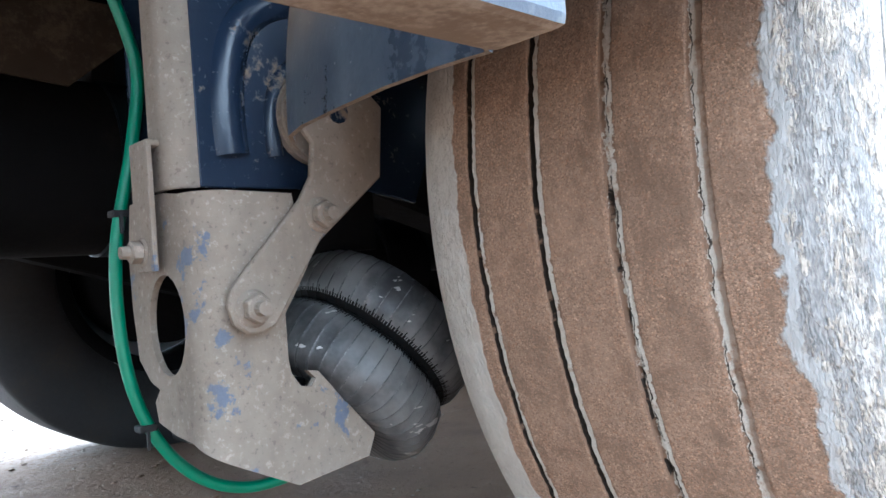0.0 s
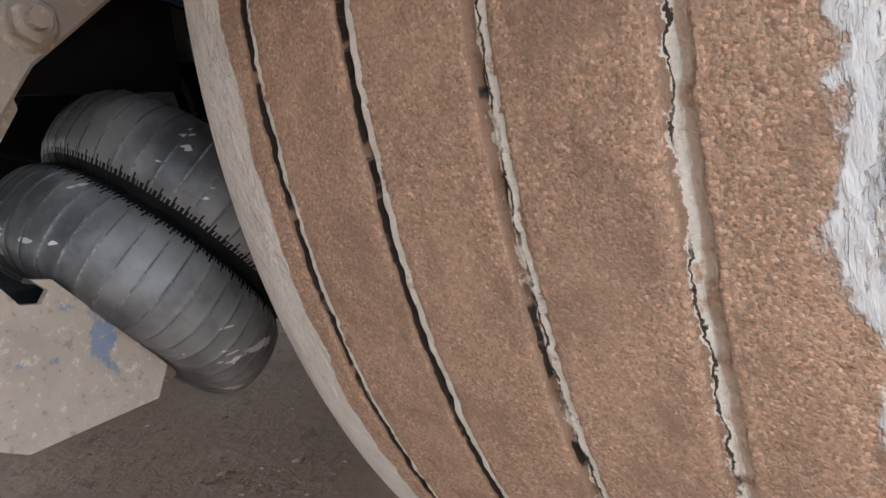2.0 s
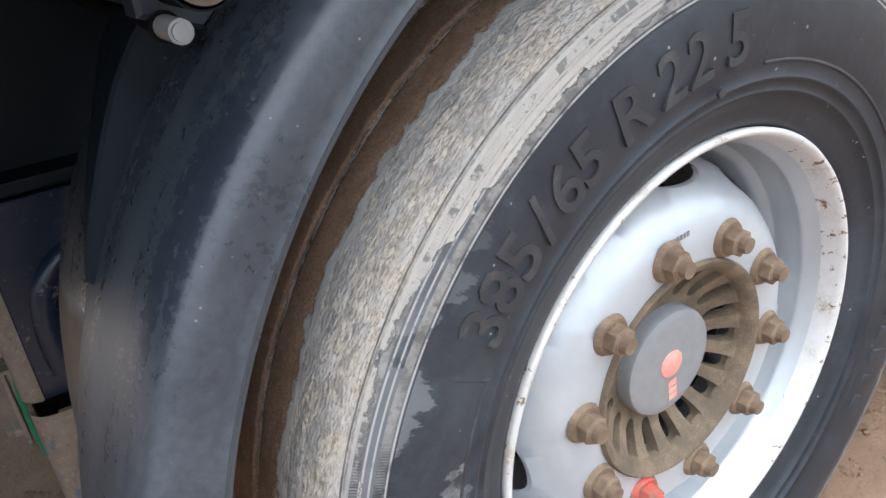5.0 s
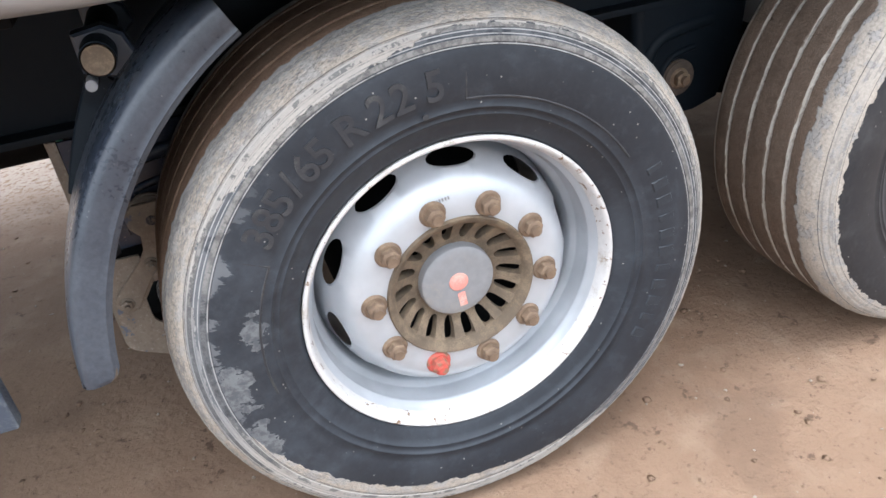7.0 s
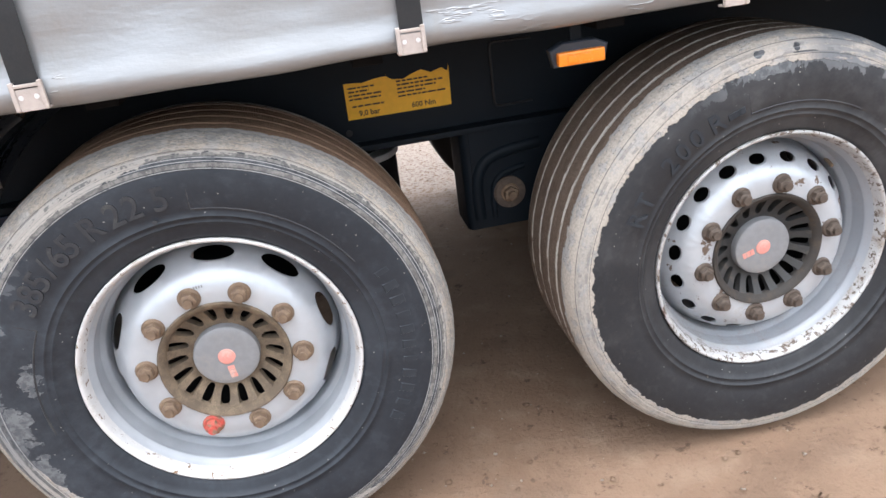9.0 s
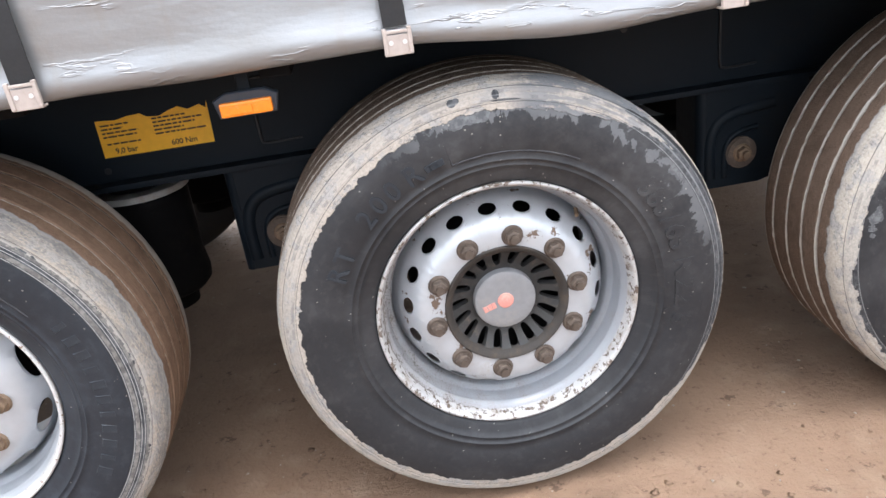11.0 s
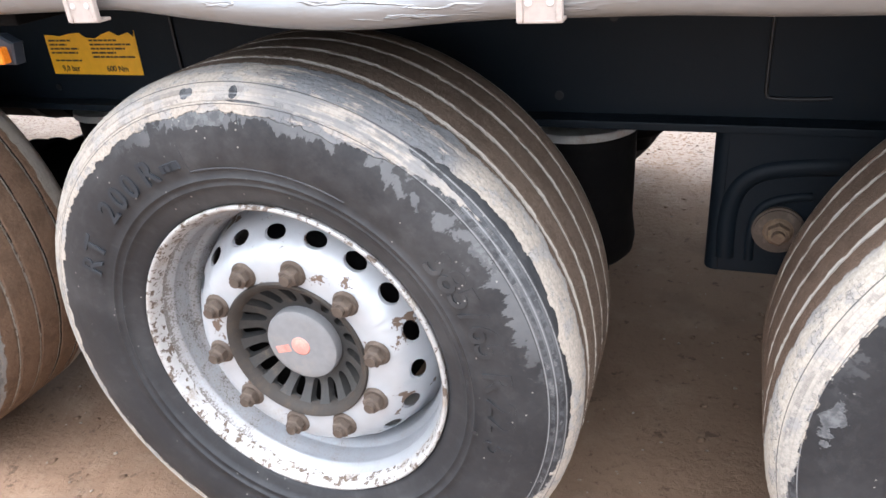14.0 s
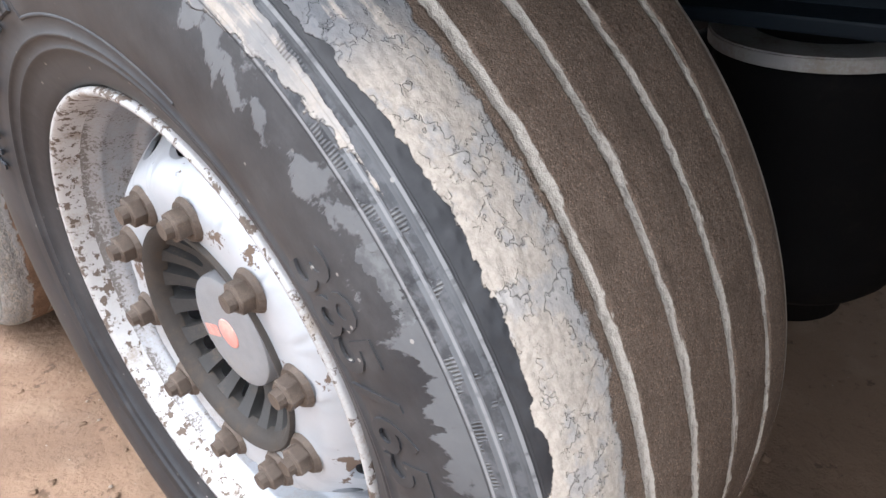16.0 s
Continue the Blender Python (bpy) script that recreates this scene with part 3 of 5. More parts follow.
def bellow_material():
    m, nt, b = nodes_of("corded_bellow_rubber")
    co = obj_coord(nt)
    fine = noise_node(nt, co, 60.0, 5.0, 0.65)
    dust = step(nt, noise_node(nt, co, 14.0, 5.0, 0.6), 0.35, 0.65)
    col = mix(nt, math_node(nt, "MULTIPLY", dust, 0.7), (0.017, 0.017, 0.018), (0.130, 0.127, 0.123))
    col = mix(nt, math_node(nt, "MULTIPLY", step(nt, noise_node(nt, co, 33.0, 3.0, 0.6, (0.6, 1.0, 2.0)), 0.66, 0.68), 0.7), col, (0.42, 0.40, 0.37))
    finish(nt, b, col, 0.5, bump(nt, fine, 0.0008, 0.6))
    return m


M_BELLOW = bellow_material()
M_RIDGE = painted("dusty_cord_ridge", (0.045, 0.046, 0.048), 0.6, 0.0, (0.15, 0.148, 0.144), 0.44, 0.66, 30.0, spec=0.2)


def vinyl_material():
    m, nt, b = nodes_of("silver_curtain_vinyl")
    co = obj_coord(nt)
    grime = step(nt, noise_node(nt, co, 3.0, 6.0, 0.62, (1.0, 1.0, 2.5)), 0.45, 0.75)
    drip = step(nt, noise_node(nt, co, 9.0, 5.0, 0.6, (2.0, 1.0, 0.25)), 0.52, 0.72)
    fine = noise_node(nt, co, 220.0, 3.0, 0.6)
    wrinkle = noise_node(nt, co, 7.0, 5.0, 0.55, (0.7, 1.0, 2.2))
    col = mix(nt, math_node(nt, "MULTIPLY", grime, 0.45), (0.275, 0.28, 0.286), (0.215, 0.208, 0.196))
    col = mix(nt, math_node(nt, "MULTIPLY", drip, 0.35), col, (0.25, 0.23, 0.20))
    line = noise_node(nt, co, 2.2, 5.0, 0.55, (1.0, 1.0, 6.0))
    crease = step(nt, math_node(nt, "ABSOLUTE", math_node(nt, "SUBTRACT", line, 0.5)), 0.012, 0.0)
    crease = math_node(nt, "MULTIPLY", crease, step(nt, noise_node(nt, co, 3.5, 3.0), 0.5, 0.62))
    n2 = bump(nt, crease, 0.004, 0.8, bump(nt, fine, 0.0003, 0.4))
    finish(nt, b, col, mixf(nt, grime, 0.33, 0.5), bump(nt, wrinkle, 0.007, 0.5, n2))
    b.inputs["Metallic"].default_value = 0.45
    return m


M_VINYL = vinyl_material()


def ground_material():
    m, nt, b = nodes_of("trodden_sandy_soil")
    co = obj_coord(nt)
    broad = noise_node(nt, co, 0.9, 5.0, 0.6)
    mid = noise_node(nt, co, 6.0, 6.0, 0.62)
    fine = noise_node(nt, co, 48.0, 6.0, 0.66)
    grain = noise_node(nt, co, 420.0, 3.0, 0.7)
    col = mix(nt, step(nt, broad, 0.35, 0.65), (0.175, 0.112, 0.074), (0.225, 0.150, 0.102))
    col = mix(nt, math_node(nt, "MULTIPLY", step(nt, mid, 0.5, 0.72), 0.5), col, (0.27, 0.195, 0.14))
    col = mix(nt, math_node(nt, "MULTIPLY", step(nt, fine, 0.57, 0.70), 0.55), col, (0.10, 0.064, 0.043))
    col = mix(nt, math_node(nt, "MULTIPLY", step(nt, grain, 0.62, 0.72), 0.35), col, (0.34, 0.27, 0.21))
    pit = step(nt, noise_node(nt, co, 15.0, 6.0, 0.7), 0.60, 0.68)
    col = mix(nt, math_node(nt, "MULTIPLY", pit, 0.7), col, (0.065, 0.043, 0.031))
    damp = step(nt, noise_node(nt, co, 2.4, 5.0, 0.6), 0.54, 0.66)
    col = mix(nt, math_node(nt, "MULTIPLY", damp, 0.35), col, (0.11, 0.074, 0.052))
    sep = nt.nodes.new("ShaderNodeSeparateXYZ")
    nt.links.new(co, sep.inputs[0])
    # paler soil past the far side: missing daylight painted into the colour
    far_light = step(nt, math_node(nt, "ADD", sep.outputs[1], math_node(nt, "MULTIPLY", mid, 0.9)), 2.2, 3.1, 0.0, 0.7)
    col = mix(nt, math_node(nt, "MULTIPLY", far_light, step(nt, fine, 0.60, 0.50)), col, (0.36, 0.31, 0.27))
    h = math_node(nt, "ADD", math_node(nt, "MULTIPLY", mid, 0.010), math_node(nt, "ADD", math_node(nt, "MULTIPLY", fine, 0.005), math_node(nt, "MULTIPLY", grain, 0.0012)))
    finish(nt, b, col, mixf(nt, step(nt, broad, 0.4, 0.7), 0.75, 0.92), bump(nt, h, 1.0, 1.0))
    b.inputs["Specular IOR Level"].default_value = 0.12
    return m


M_GROUND = ground_material()
M_CLOD = painted("dark_soil_clod", (0.085, 0.058, 0.041), 0.95, 0.0, (0.15, 0.105, 0.075), 0.5, 0.65, 50.0, spec=0.08)
M_STONE = painted("pale_grit", (0.27, 0.225, 0.18), 0.85, 0.0, (0.17, 0.12, 0.083), 0.45, 0.65, 60.0)


# ---- mesh helpers ----
def mesh_from(name, verts, faces, mat, parent=None, label="", smooth=True, sharp=None):
    me = bpy.data.meshes.new(name)
    me.from_pydata([tuple(v) for v in verts], [], faces)
    me.materials.append(mat)
    if smooth:
        me.shade_smooth()
    if sharp:
        me.set_sharp_from_angle(angle=radians(sharp))
    ob = new(name, me)
    ob.parent = parent
    if label:
        ob["label"] = label
    return ob


def part(name, bm, mat, parent=None, label="", smooth=False, sharp=35):
    me = bpy.data.meshes.new(name)
    bmesh.ops.recalc_face_normals(bm, faces=bm.faces)
    bm.to_mesh(me)
    bm.free()
    me.materials.append(mat)
    if smooth:
        me.shade_smooth()
        me.set_sharp_from_angle(angle=radians(sharp))
    ob = new(name, me)
    ob.parent = parent
    if label:
        ob["label"] = label
    return ob


def holder(name, parent=None, at=(0, 0, 0), label=""):
    ob = new(name)
    ob.parent = parent
    ob.location = at
    if label:
        ob["label"] = label
    return ob


def lathe(profile, segs, closed_ends=False):
    """Turn (radius, y) pairs about the y axis."""
    n = len(profile)
    pr = np.array(profile)
    a = np.arange(segs) * 2 * math.pi / segs
    v = np.zeros((segs, n, 3))
    v[:, :, 0] = np.cos(a)[:, None] * pr[None, :, 0]
    v[:, :, 2] = np.sin(a)[:, None] * pr[None, :, 0]
    v[:, :, 1] = pr[None, :, 1]
    faces = []
    for i in range(segs):
        j = (i + 1) % segs
        for k in range(n - 1):
            faces.append((i * n + k, i * n + k + 1, j * n + k + 1, j * n + k))
    verts = v.reshape(-1, 3)
    if closed_ends:
        faces.append(tuple(i * n for i in range(segs)))
        faces.append(tuple(i * n + n - 1 for i in reversed(range(segs))))
    return verts, faces


def box_bm(bm, lo, hi, bevel=0.0, m=None):
    made = bmesh.ops.create_cube(bm, size=1.0)["verts"]
    c = [(a + b) / 2 for a, b in zip(lo, hi)]
    s = [abs(b - a) for a, b in zip(lo, hi)]
    bmesh.ops.scale(bm, vec=s, verts=made)
    bmesh.ops.translate(bm, vec=c, verts=made)
    if m is not None:
        bmesh.ops.transform(bm, matrix=m, verts=made)
    if bevel:
        es = list({e for v in made for e in v.link_edges})
        bmesh.ops.bevel(bm, geom=es, offset=bevel, segments=2, affect="EDGES", profile=0.6)
    return bm


def box(name, lo, hi, mat, parent=None, bevel=0.003, label="", m=None):
    return part(name, box_bm(bmesh.new(), lo, hi, bevel, m), mat, parent, label)


def slab(name, outline, y0, y1, mat, parent=None, label="", bevel=0.0015, m=None):
    """A plate cut to an outline of (x, z), between y0 and y1."""
    bm = bmesh.new()
    f = bm.faces.new([bm.verts.new((x, y0, z)) for x, z in outline])
    ext = bmesh.ops.extrude_face_region(bm, geom=[f])
    bmesh.ops.translate(bm, vec=(0, y1 - y0, 0), verts=[g for g in ext["geom"] if isinstance(g, bmesh.types.BMVert)])
    if bevel:
        es = [e for e in bm.edges if abs(e.verts[0].co.y - e.verts[1].co.y) < 1e-6]
        bmesh.ops.bevel(bm, geom=es, offset=bevel, segments=1, affect="EDGES")
    if m is not None:
        bmesh.ops.transform(bm, matrix=m, verts=bm.verts[:])
    return part(name, bm, mat, parent, label)


def rod(name, a, b, radius, mat, parent=None, segs=24, label="", bevel=0.002):
    bm = bmesh.new()
    a, b = Vector(a), Vector(b)
    d = b - a
    rot = d.to_track_quat("Z", "Y").to_matrix().to_4x4()
    bmesh.ops.create_cone(bm, cap_ends=True, segments=segs, radius1=radius, radius2=radius, depth=d.length, matrix=Matrix.Translation((a + b) / 2) @ rot)
    if bevel:
        caps = [e for f in bm.faces if len(f.verts) > 4 for e in f.edges]
        bmesh.ops.bevel(bm, geom=caps, offset=bevel, segments=2, affect="EDGES")
    return part(name, bm, mat, parent, label, True)


def hose(name, pts, radius, mat, parent=None, label=""):
    cu = bpy.data.curves.new(name, "CURVE")
    cu.dimensions, cu.bevel_depth, cu.bevel_resolution, cu.resolution_u = "3D", radius, 4, 8
    sp = cu.splines.new("NURBS")
    sp.points.add(len(pts) - 1)
    for p, q in zip(sp.points, pts):
        p.co = (*q, 1.0)
    sp.use_endpoint_u, sp.order_u = True, 4
    tmp = bpy.data.objects.new(name, cu)
    scene.collection.objects.link(tmp)
    me = bpy.data.meshes.new_from_object(tmp.evaluated_get(bpy.context.evaluated_depsgraph_get()))
    bpy.data.objects.remove(tmp)
    me.materials.clear()
    me.materials.append(mat)
    me.shade_smooth()
    ob = new(name, me)
    ob.parent = parent
    if label:
        ob["label"] = label
    return ob


def hex_bolt_bm(radius, height, shaft_r, shaft_h, washer_r=0.0, washer_h=0.0):
    """A hexagon head with its washer and stud end; the seat lies at y = 0, the tip towards -y."""
    bm = bmesh.new()
    turn = Matrix.Rotation(radians(90), 4, "X")

    def cyl(r, h, y, n, r2=None):
        bmesh.ops.create_cone(bm, cap_ends=True, segments=n, radius1=r, radius2=r2 or r, depth=h, matrix=Matrix.Translation((0, -(y + h / 2), 0)) @ turn)
    if washer_h:
        cyl(washer_r, washer_h, 0, 20, washer_r * 0.86)
    cyl(radius, height, washer_h * 0.9, 6)
    cyl(radius * 0.82, height * 0.1, washer_h * 0.9 + height * 0.98, 12, radius * 0.7)
    cyl(shaft_r, shaft_h, washer_h + height, 12, shaft_r * 0.9)
    es = [e for e in bm.edges if e.calc_length() > radius * 0.8]
    bmesh.ops.bevel(bm, geom=es, offset=radius * 0.06, segments=1, affect="EDGES")
    return bm


# ---- ground ----
def ground_sheet():
    n = 140
    xs = np.concatenate([np.linspace(-400, -6, 20), np.linspace(-5.6, 7.6, n), np.linspace(8, 400, 20)])
    ys = np.concatenate([np.linspace(-400, -4, 18), np.linspace(-3.6, 6.6, n), np.linspace(7, 400, 20)])
    verts, faces = [], []
    for y in ys:
        for x in xs:
            near = 1.0 if (-5.7 < x < 7.7 and -3.7 < y < 6.7) else 0.0
            h = near * (0.006 * noise.noise(Vector((x * 1.3, y * 1.3, 0.2))) + 0.0035 * noise.noise(Vector((x * 5, y * 5, 3.1))))
            verts.append((x, y, GZ + h - 0.002))
    w = len(xs)
    for j in range(len(ys) - 1):
        for i in range(w - 1):
            faces.append((j * w + i, j * w + i + 1, (j + 1) * w + i + 1, (j + 1) * w + i))
    return tagged(mesh_from("ground", verts, faces, M_GROUND), "bare trodden brown sandy ground with grit", "ground", kind="structure")


ground_sheet()


RING = tuple((math.cos(k * 2 * math.pi / 7), math.sin(k * 2 * math.pi / 7), 0.25 * (-1) ** k) for k in range(7))


def scatter(name, count, lo, hi, mat, label, category, flat=0.55, spread=((-2.5, 5.5), (-2.2, 4.2))):
    verts, faces = [], []
    for _ in range(count):
        x, y = rng.uniform(*spread[0]), rng.uniform(*spread[1])
        s = lo + (hi - lo) * rng.rand() ** 3
        base = len(verts)
        for sx, sy, sz in RING + ((0.1, 0.1, 1), (0, 0, -1)):
            j = 0.7 + 0.6 * rng.rand(3)
            verts.append((x + sx * s * j[0] + rng.randn() * s * 0.2, y + sy * s * j[1] + rng.randn() * s * 0.2, GZ + s * flat * 0.3 + sz * s * flat * j[2]))
        for a in range(7):
            b_ = (a + 1) % 7
            faces.append((base + a, base + b_, base + 7))
            faces.append((base + b_, base + a, base + 8))
    return tagged(mesh_from(name, verts, faces, mat, smooth=True), label, category, kind="stuff")


scatter("grit", 4200, 0.0015, 0.006, M_STONE, "small pale stones and crumbs lying on the soil", "gravel")
scatter("soil_clods", 4200, 0.003, 0.011, M_GROUND, "low crumbly clods of brown soil", "soil", 0.28)
scatter("dark_clods", 1400, 0.006, 0.03, M_CLOD, "dark damp clods scattered over the open ground", "soil", 0.35, ((1.0, 9.5), (2.4, 8.5)))

# ---- the trailer ----
trailer = tagged(holder("semi_trailer", None, (0, 0, GZ)), "dark-framed curtain-side semi-trailer with dirty wide single tyres and a silver curtain", "trailer")
trailer.location = (0, 0, 0)

SHOULDER = [(0.4745, -0.0395), (0.484, -0.0355), (0.494, -0.0290), (0.502, -0.0205), (0.508, -0.0110), (0.512, 0.000), (0.5145, 0.012), (0.5156, 0.026)]
SIDE = [(0.2985, -0.010), (0.303, -0.019), (0.312, -0.0235), (0.325, -0.028), (0.3385, -0.0335), (0.3393, -0.0355), (0.3415, -0.0355), (0.3423, -0.0345), (0.352, -0.039), (0.3530, -0.0412), (0.3555, -0.0412), (0.3565, -0.0398)]
INNER = [(0.5155, 0.285), (0.513, 0.297), (0.507, 0.306), (0.497, 0.316), (0.48, 0.327), (0.44, 0.338), (0.40, 0.34), (0.35, 0.332), (0.31, 0.315), (0.2985, 0.300)]


def crown(y):
    return 0.517 - 0.08 * (y - 0.155) ** 2


FLANK = [(0.372, -0.0445), (0.39, -0.0477), (0.41, -0.049), (0.43, -0.0485), (0.444, -0.0469), (0.4537, -0.0450), (0.462, -0.0431), (0.4735, -0.0403)] + SHOULDER[1:]


def tyre(segs, mat, parent, seed, label, grooves=GROOVES_WORN, fill=(1.6, 0.95, 0.22, 0.22), depth=1.0, bands=BANDS, lumps=0.40):
    """Worn wide tyre: ringed sidewall with two knurled bands, crusted shoulder and four ragged grooves."""
    prof, kind = [], []
    for p in SIDE:
        prof.append(p), kind.append(0)
    sh = np.array(FLANK)
    d = np.concatenate([[0], np.cumsum(np.hypot(*np.diff(sh, axis=0).T))])
    marks = list(np.linspace(0, 0.066, 8)) + list(np.arange(0.068, d[-1], 0.0019))
    for lo, hi in bands:
        marks += [np.interp(q, sh[:, 0], d) for q in (lo - 0.0003, lo + 0.0003, hi - 0.0003, hi + 0.0003)]
    for s in sorted(marks):
        q, y = np.interp(s, d, sh[:, 0]), np.interp(s, d, sh[:, 1])
        q2, y2 = np.interp(s + 0.001, d, sh[:, 0]), np.interp(s + 0.001, d, sh[:, 1])
        on = any(lo <= q <= hi for lo, hi in bands)
        lift_ = 0.0012 if on else 0.0
        prof.append((q + lift_ * -(y - y2) / 0.001 * 0.5, y - lift_)), kind.append(7 if on else (1 if q > bands[1][1] + 0.002 else 8))
    last = 0.026
    for gi, (y0, hw) in enumerate(grooves):
        for y in np.linspace(last + 0.004, y0 - hw - 0.002, 6):
            prof.append((crown(y), y)), kind.append(2)
        c = crown(y0)
        for dy, dr, k in ((-hw - 0.0007, 0.0, 3), (-hw, -0.0012, 3), (-hw + 0.0009, -0.0028, 4), (-0.0008, -0.0033, 4), (-0.0001, -0.0038, 5), (0.0003, -0.0120, 6), (0.0042, -0.0120, 6), (0.0047, -0.0012, 5), (max(hw, 0.0050) - 0.0002, -0.0007, 5), (max(hw, 0.0050) + 0.0006, 0.0, 3)):
            if depth == 1.0 and gi and -0.004 < dy < 0:
                dr = -0.0014
            prof.append((c + dr * depth, y0 + dy)), kind.append(k + 10 * gi)
        last = y0 + hw + 0.0004
    for y in np.linspace(last + 0.004, 0.281, 5):
        prof.append((crown(y), y)), kind.append(2)
    for p in INNER:
        prof.append(p), kind.append(0)
    v, faces = lathe(prof, segs)
    n = len(prof)
    v = v.reshape(segs, n, 3)
    a = np.arange(segs) * 2 * math.pi / segs
    ca, sa = np.cos(a), np.sin(a)
    rad = np.array(prof)[:, 0][None, :].repeat(segs, 0)
    yy = np.array(prof)[:, 1][None, :].repeat(segs, 0)

    def ring_noise(freq, off):
        return np.array([noise.noise(Vector((c * freq, s * freq, off + seed))) for c, s in zip(ca, sa)])
    for gi in range(4):
        low, high = ring_noise(14, gi * 3.3), 0.6 * ring_noise(75, 40 + gi * 2.1) + 0.6 * ring_noise(140, 60 + gi * 2.7)
        mid = ring_noise(32, 80 + gi * 1.9)
        for k, kd in enumerate(kind):
            if kd // 10 == gi and kd > 2 and kd % 10 in (3, 4, 5, 6):
                z = kd % 10
                yy[:, k] += 0.0014 * low + (0.0011 * high if z in (5, 6) else 0.0013 * high + 0.0008 * mid)
                if z == 6:
                    rad[:, k] += np.clip(fill[gi] + 1.3 * np.clip((sa - 0.70) / 0.2, 0, 1) + 0.9 * mid + 0.5 * high, 0, 1) * 0.0090 * depth
                elif z in (4, 5):
                    rad[:, k] += (0.0018 * high + 0.0012 * mid) * (0.5 if depth == 1.0 and gi else 1.0)
    run = np.concatenate([[0], np.cumsum(np.hypot(*np.diff(np.array(prof), axis=0).T))])
    for k, kd in enumerate(kind):
        if kd == 1:
            w = lumps * min(1.0, (rad[0, k] - bands[1][1] - 0.002) / 0.008)
            q = run[k]
            h = np.array([0.0010 * noise.noise(Vector((c * 14, s * 14, q * 60 + seed))) + 0.0017 * noise.noise(Vector((c * 45, s * 45, q * 210 + seed))) + 0.0012 * noise.noise(Vector((c * 95, s * 95, q * 480 + seed))) for c, s in zip(ca, sa)])
            rad[:, k] += w * h
            yy[:, k] -= w * h * 0.6
        elif kd == 2:
            rad[:, k] += 0.0006 * ring_noise(40, yy[0, k] * 70)
    v[:, :, 0], v[:, :, 2], v[:, :, 1] = ca[:, None] * rad, sa[:, None] * rad, yy
    return mesh_from("tyre", v.reshape(-1, 3), faces, mat, parent, label)


def holed_disc(name, profile, sectors, hole_at, hole_size, mat, parent, phase=0.0, thick=0.008, per_side=8, layers=4, hole_power=2.0, label=""):
    """A turned sheet of (radius, y) pairs, with one rounded hole in each of its sectors."""
    pr = np.array(profile, float)
    d = np.concatenate([[0], np.cumsum(np.hypot(*np.diff(pr, axis=0).T))])
    d /= d[-1]
    per = []
    for i in range(per_side):
        per.append((-1 + 2 * i / per_side, -1.0))
    for i in range(per_side):
        per.append((1.0, -1 + 2 * i / per_side))
    for i in range(per_side):
        per.append((1 - 2 * i / per_side, 1.0))
    for i in range(per_side):
        per.append((-1.0, 1 - 2 * i / per_side))
    n = len(per)
    verts, faces = [], []

    def place(u, w, s, sink=0.0):
        a = phase + (s + (u + 1) / 2) * 2 * math.pi / sectors
        q = min(1.0, max(0.0, (w + 1) / 2))
        r, y = np.interp(q, d, pr[:, 0]), np.interp(q, d, pr[:, 1])
        return (r * math.cos(a), y + sink, r * math.sin(a))
    for s in range(sectors):
        rings = []
        for L in range(layers + 2):
            ring = []
            for (pu, pw) in per:
                th = math.atan2(pw - hole_at, pu)
                cu, cw = math.cos(th), math.sin(th)
                k = (abs(cu) ** hole_power + abs(cw) ** hole_power) ** (-1 / hole_power)
                hu, hw = hole_size[0] * cu * k, hole_at + hole_size[1] * cw * k
                if L == 0:
                    verts.append(place(hu, hw, s, thick))
                else:
                    f = (L - 1) / layers
                    verts.append(place(hu + (pu - hu) * f, hw + (pw - hw) * f, s))
                ring.append(len(verts) - 1)
            rings.append(ring)
        for A, B in zip(rings[:-1], rings[1:]):
            for i in range(n):
                j = (i + 1) % n
                faces.append((A[i], B[i], B[j], A[j]))
    me_ob = mesh_from(name, verts, faces, mat, parent, label)
    bm = bmesh.new()
    bm.from_mesh(me_ob.data)
    bmesh.ops.remove_doubles(bm, verts=bm.verts[:], dist=0.0002)
    bmesh.ops.recalc_face_normals(bm, faces=bm.faces)
    bm.to_mesh(me_ob.data)
    bm.free()
    me_ob.data.shade_smooth()
    me_ob.data.set_sharp_from_angle(angle=radians(40))
    return me_ob


def letters(name, chars, radius, start, stop, size, mat, parent, y, depth=0.0012, label=""):
    """Raised characters set along an arc, read from outside; angles in degrees from +x."""
    verts, faces = [], []
    for i, ch in enumerate(chars):
        if ch == " ":
            continue
        a = radians(start + (stop - start) * i / max(1, len(chars) - 1))
        rr = radius - (size * 0.34 if ch == "." else 0.0)
        cu = bpy.data.curves.new("char", "FONT")
        cu.body, cu.size, cu.extrude, cu.align_x, cu.align_y, cu.resolution_u, cu.offset = ch, size, depth, "CENTER", "CENTER", 3, size * 0.012
        tmp = bpy.data.objects.new("char", cu)
        scene.collection.objects.link(tmp)
        me = bpy.data.meshes.new_from_object(tmp.evaluated_get(bpy.context.evaluated_depsgraph_get()))
        bpy.data.objects.remove(tmp)
        m = Matrix.Translation((rr * math.cos(a), y, rr * math.sin(a))) @ Matrix.Rotation(-(a - math.pi / 2), 4, "Y") @ Matrix.Rotation(radians(90), 4, "X")
        base = len(verts)
        verts += [m @ p.co for p in me.vertices]
        faces += [tuple(base + k for k in f.vertices) for f in me.polygons]
        bpy.data.meshes.remove(me)
    return mesh_from(name, verts, faces, mat, parent, label, smooth=False)


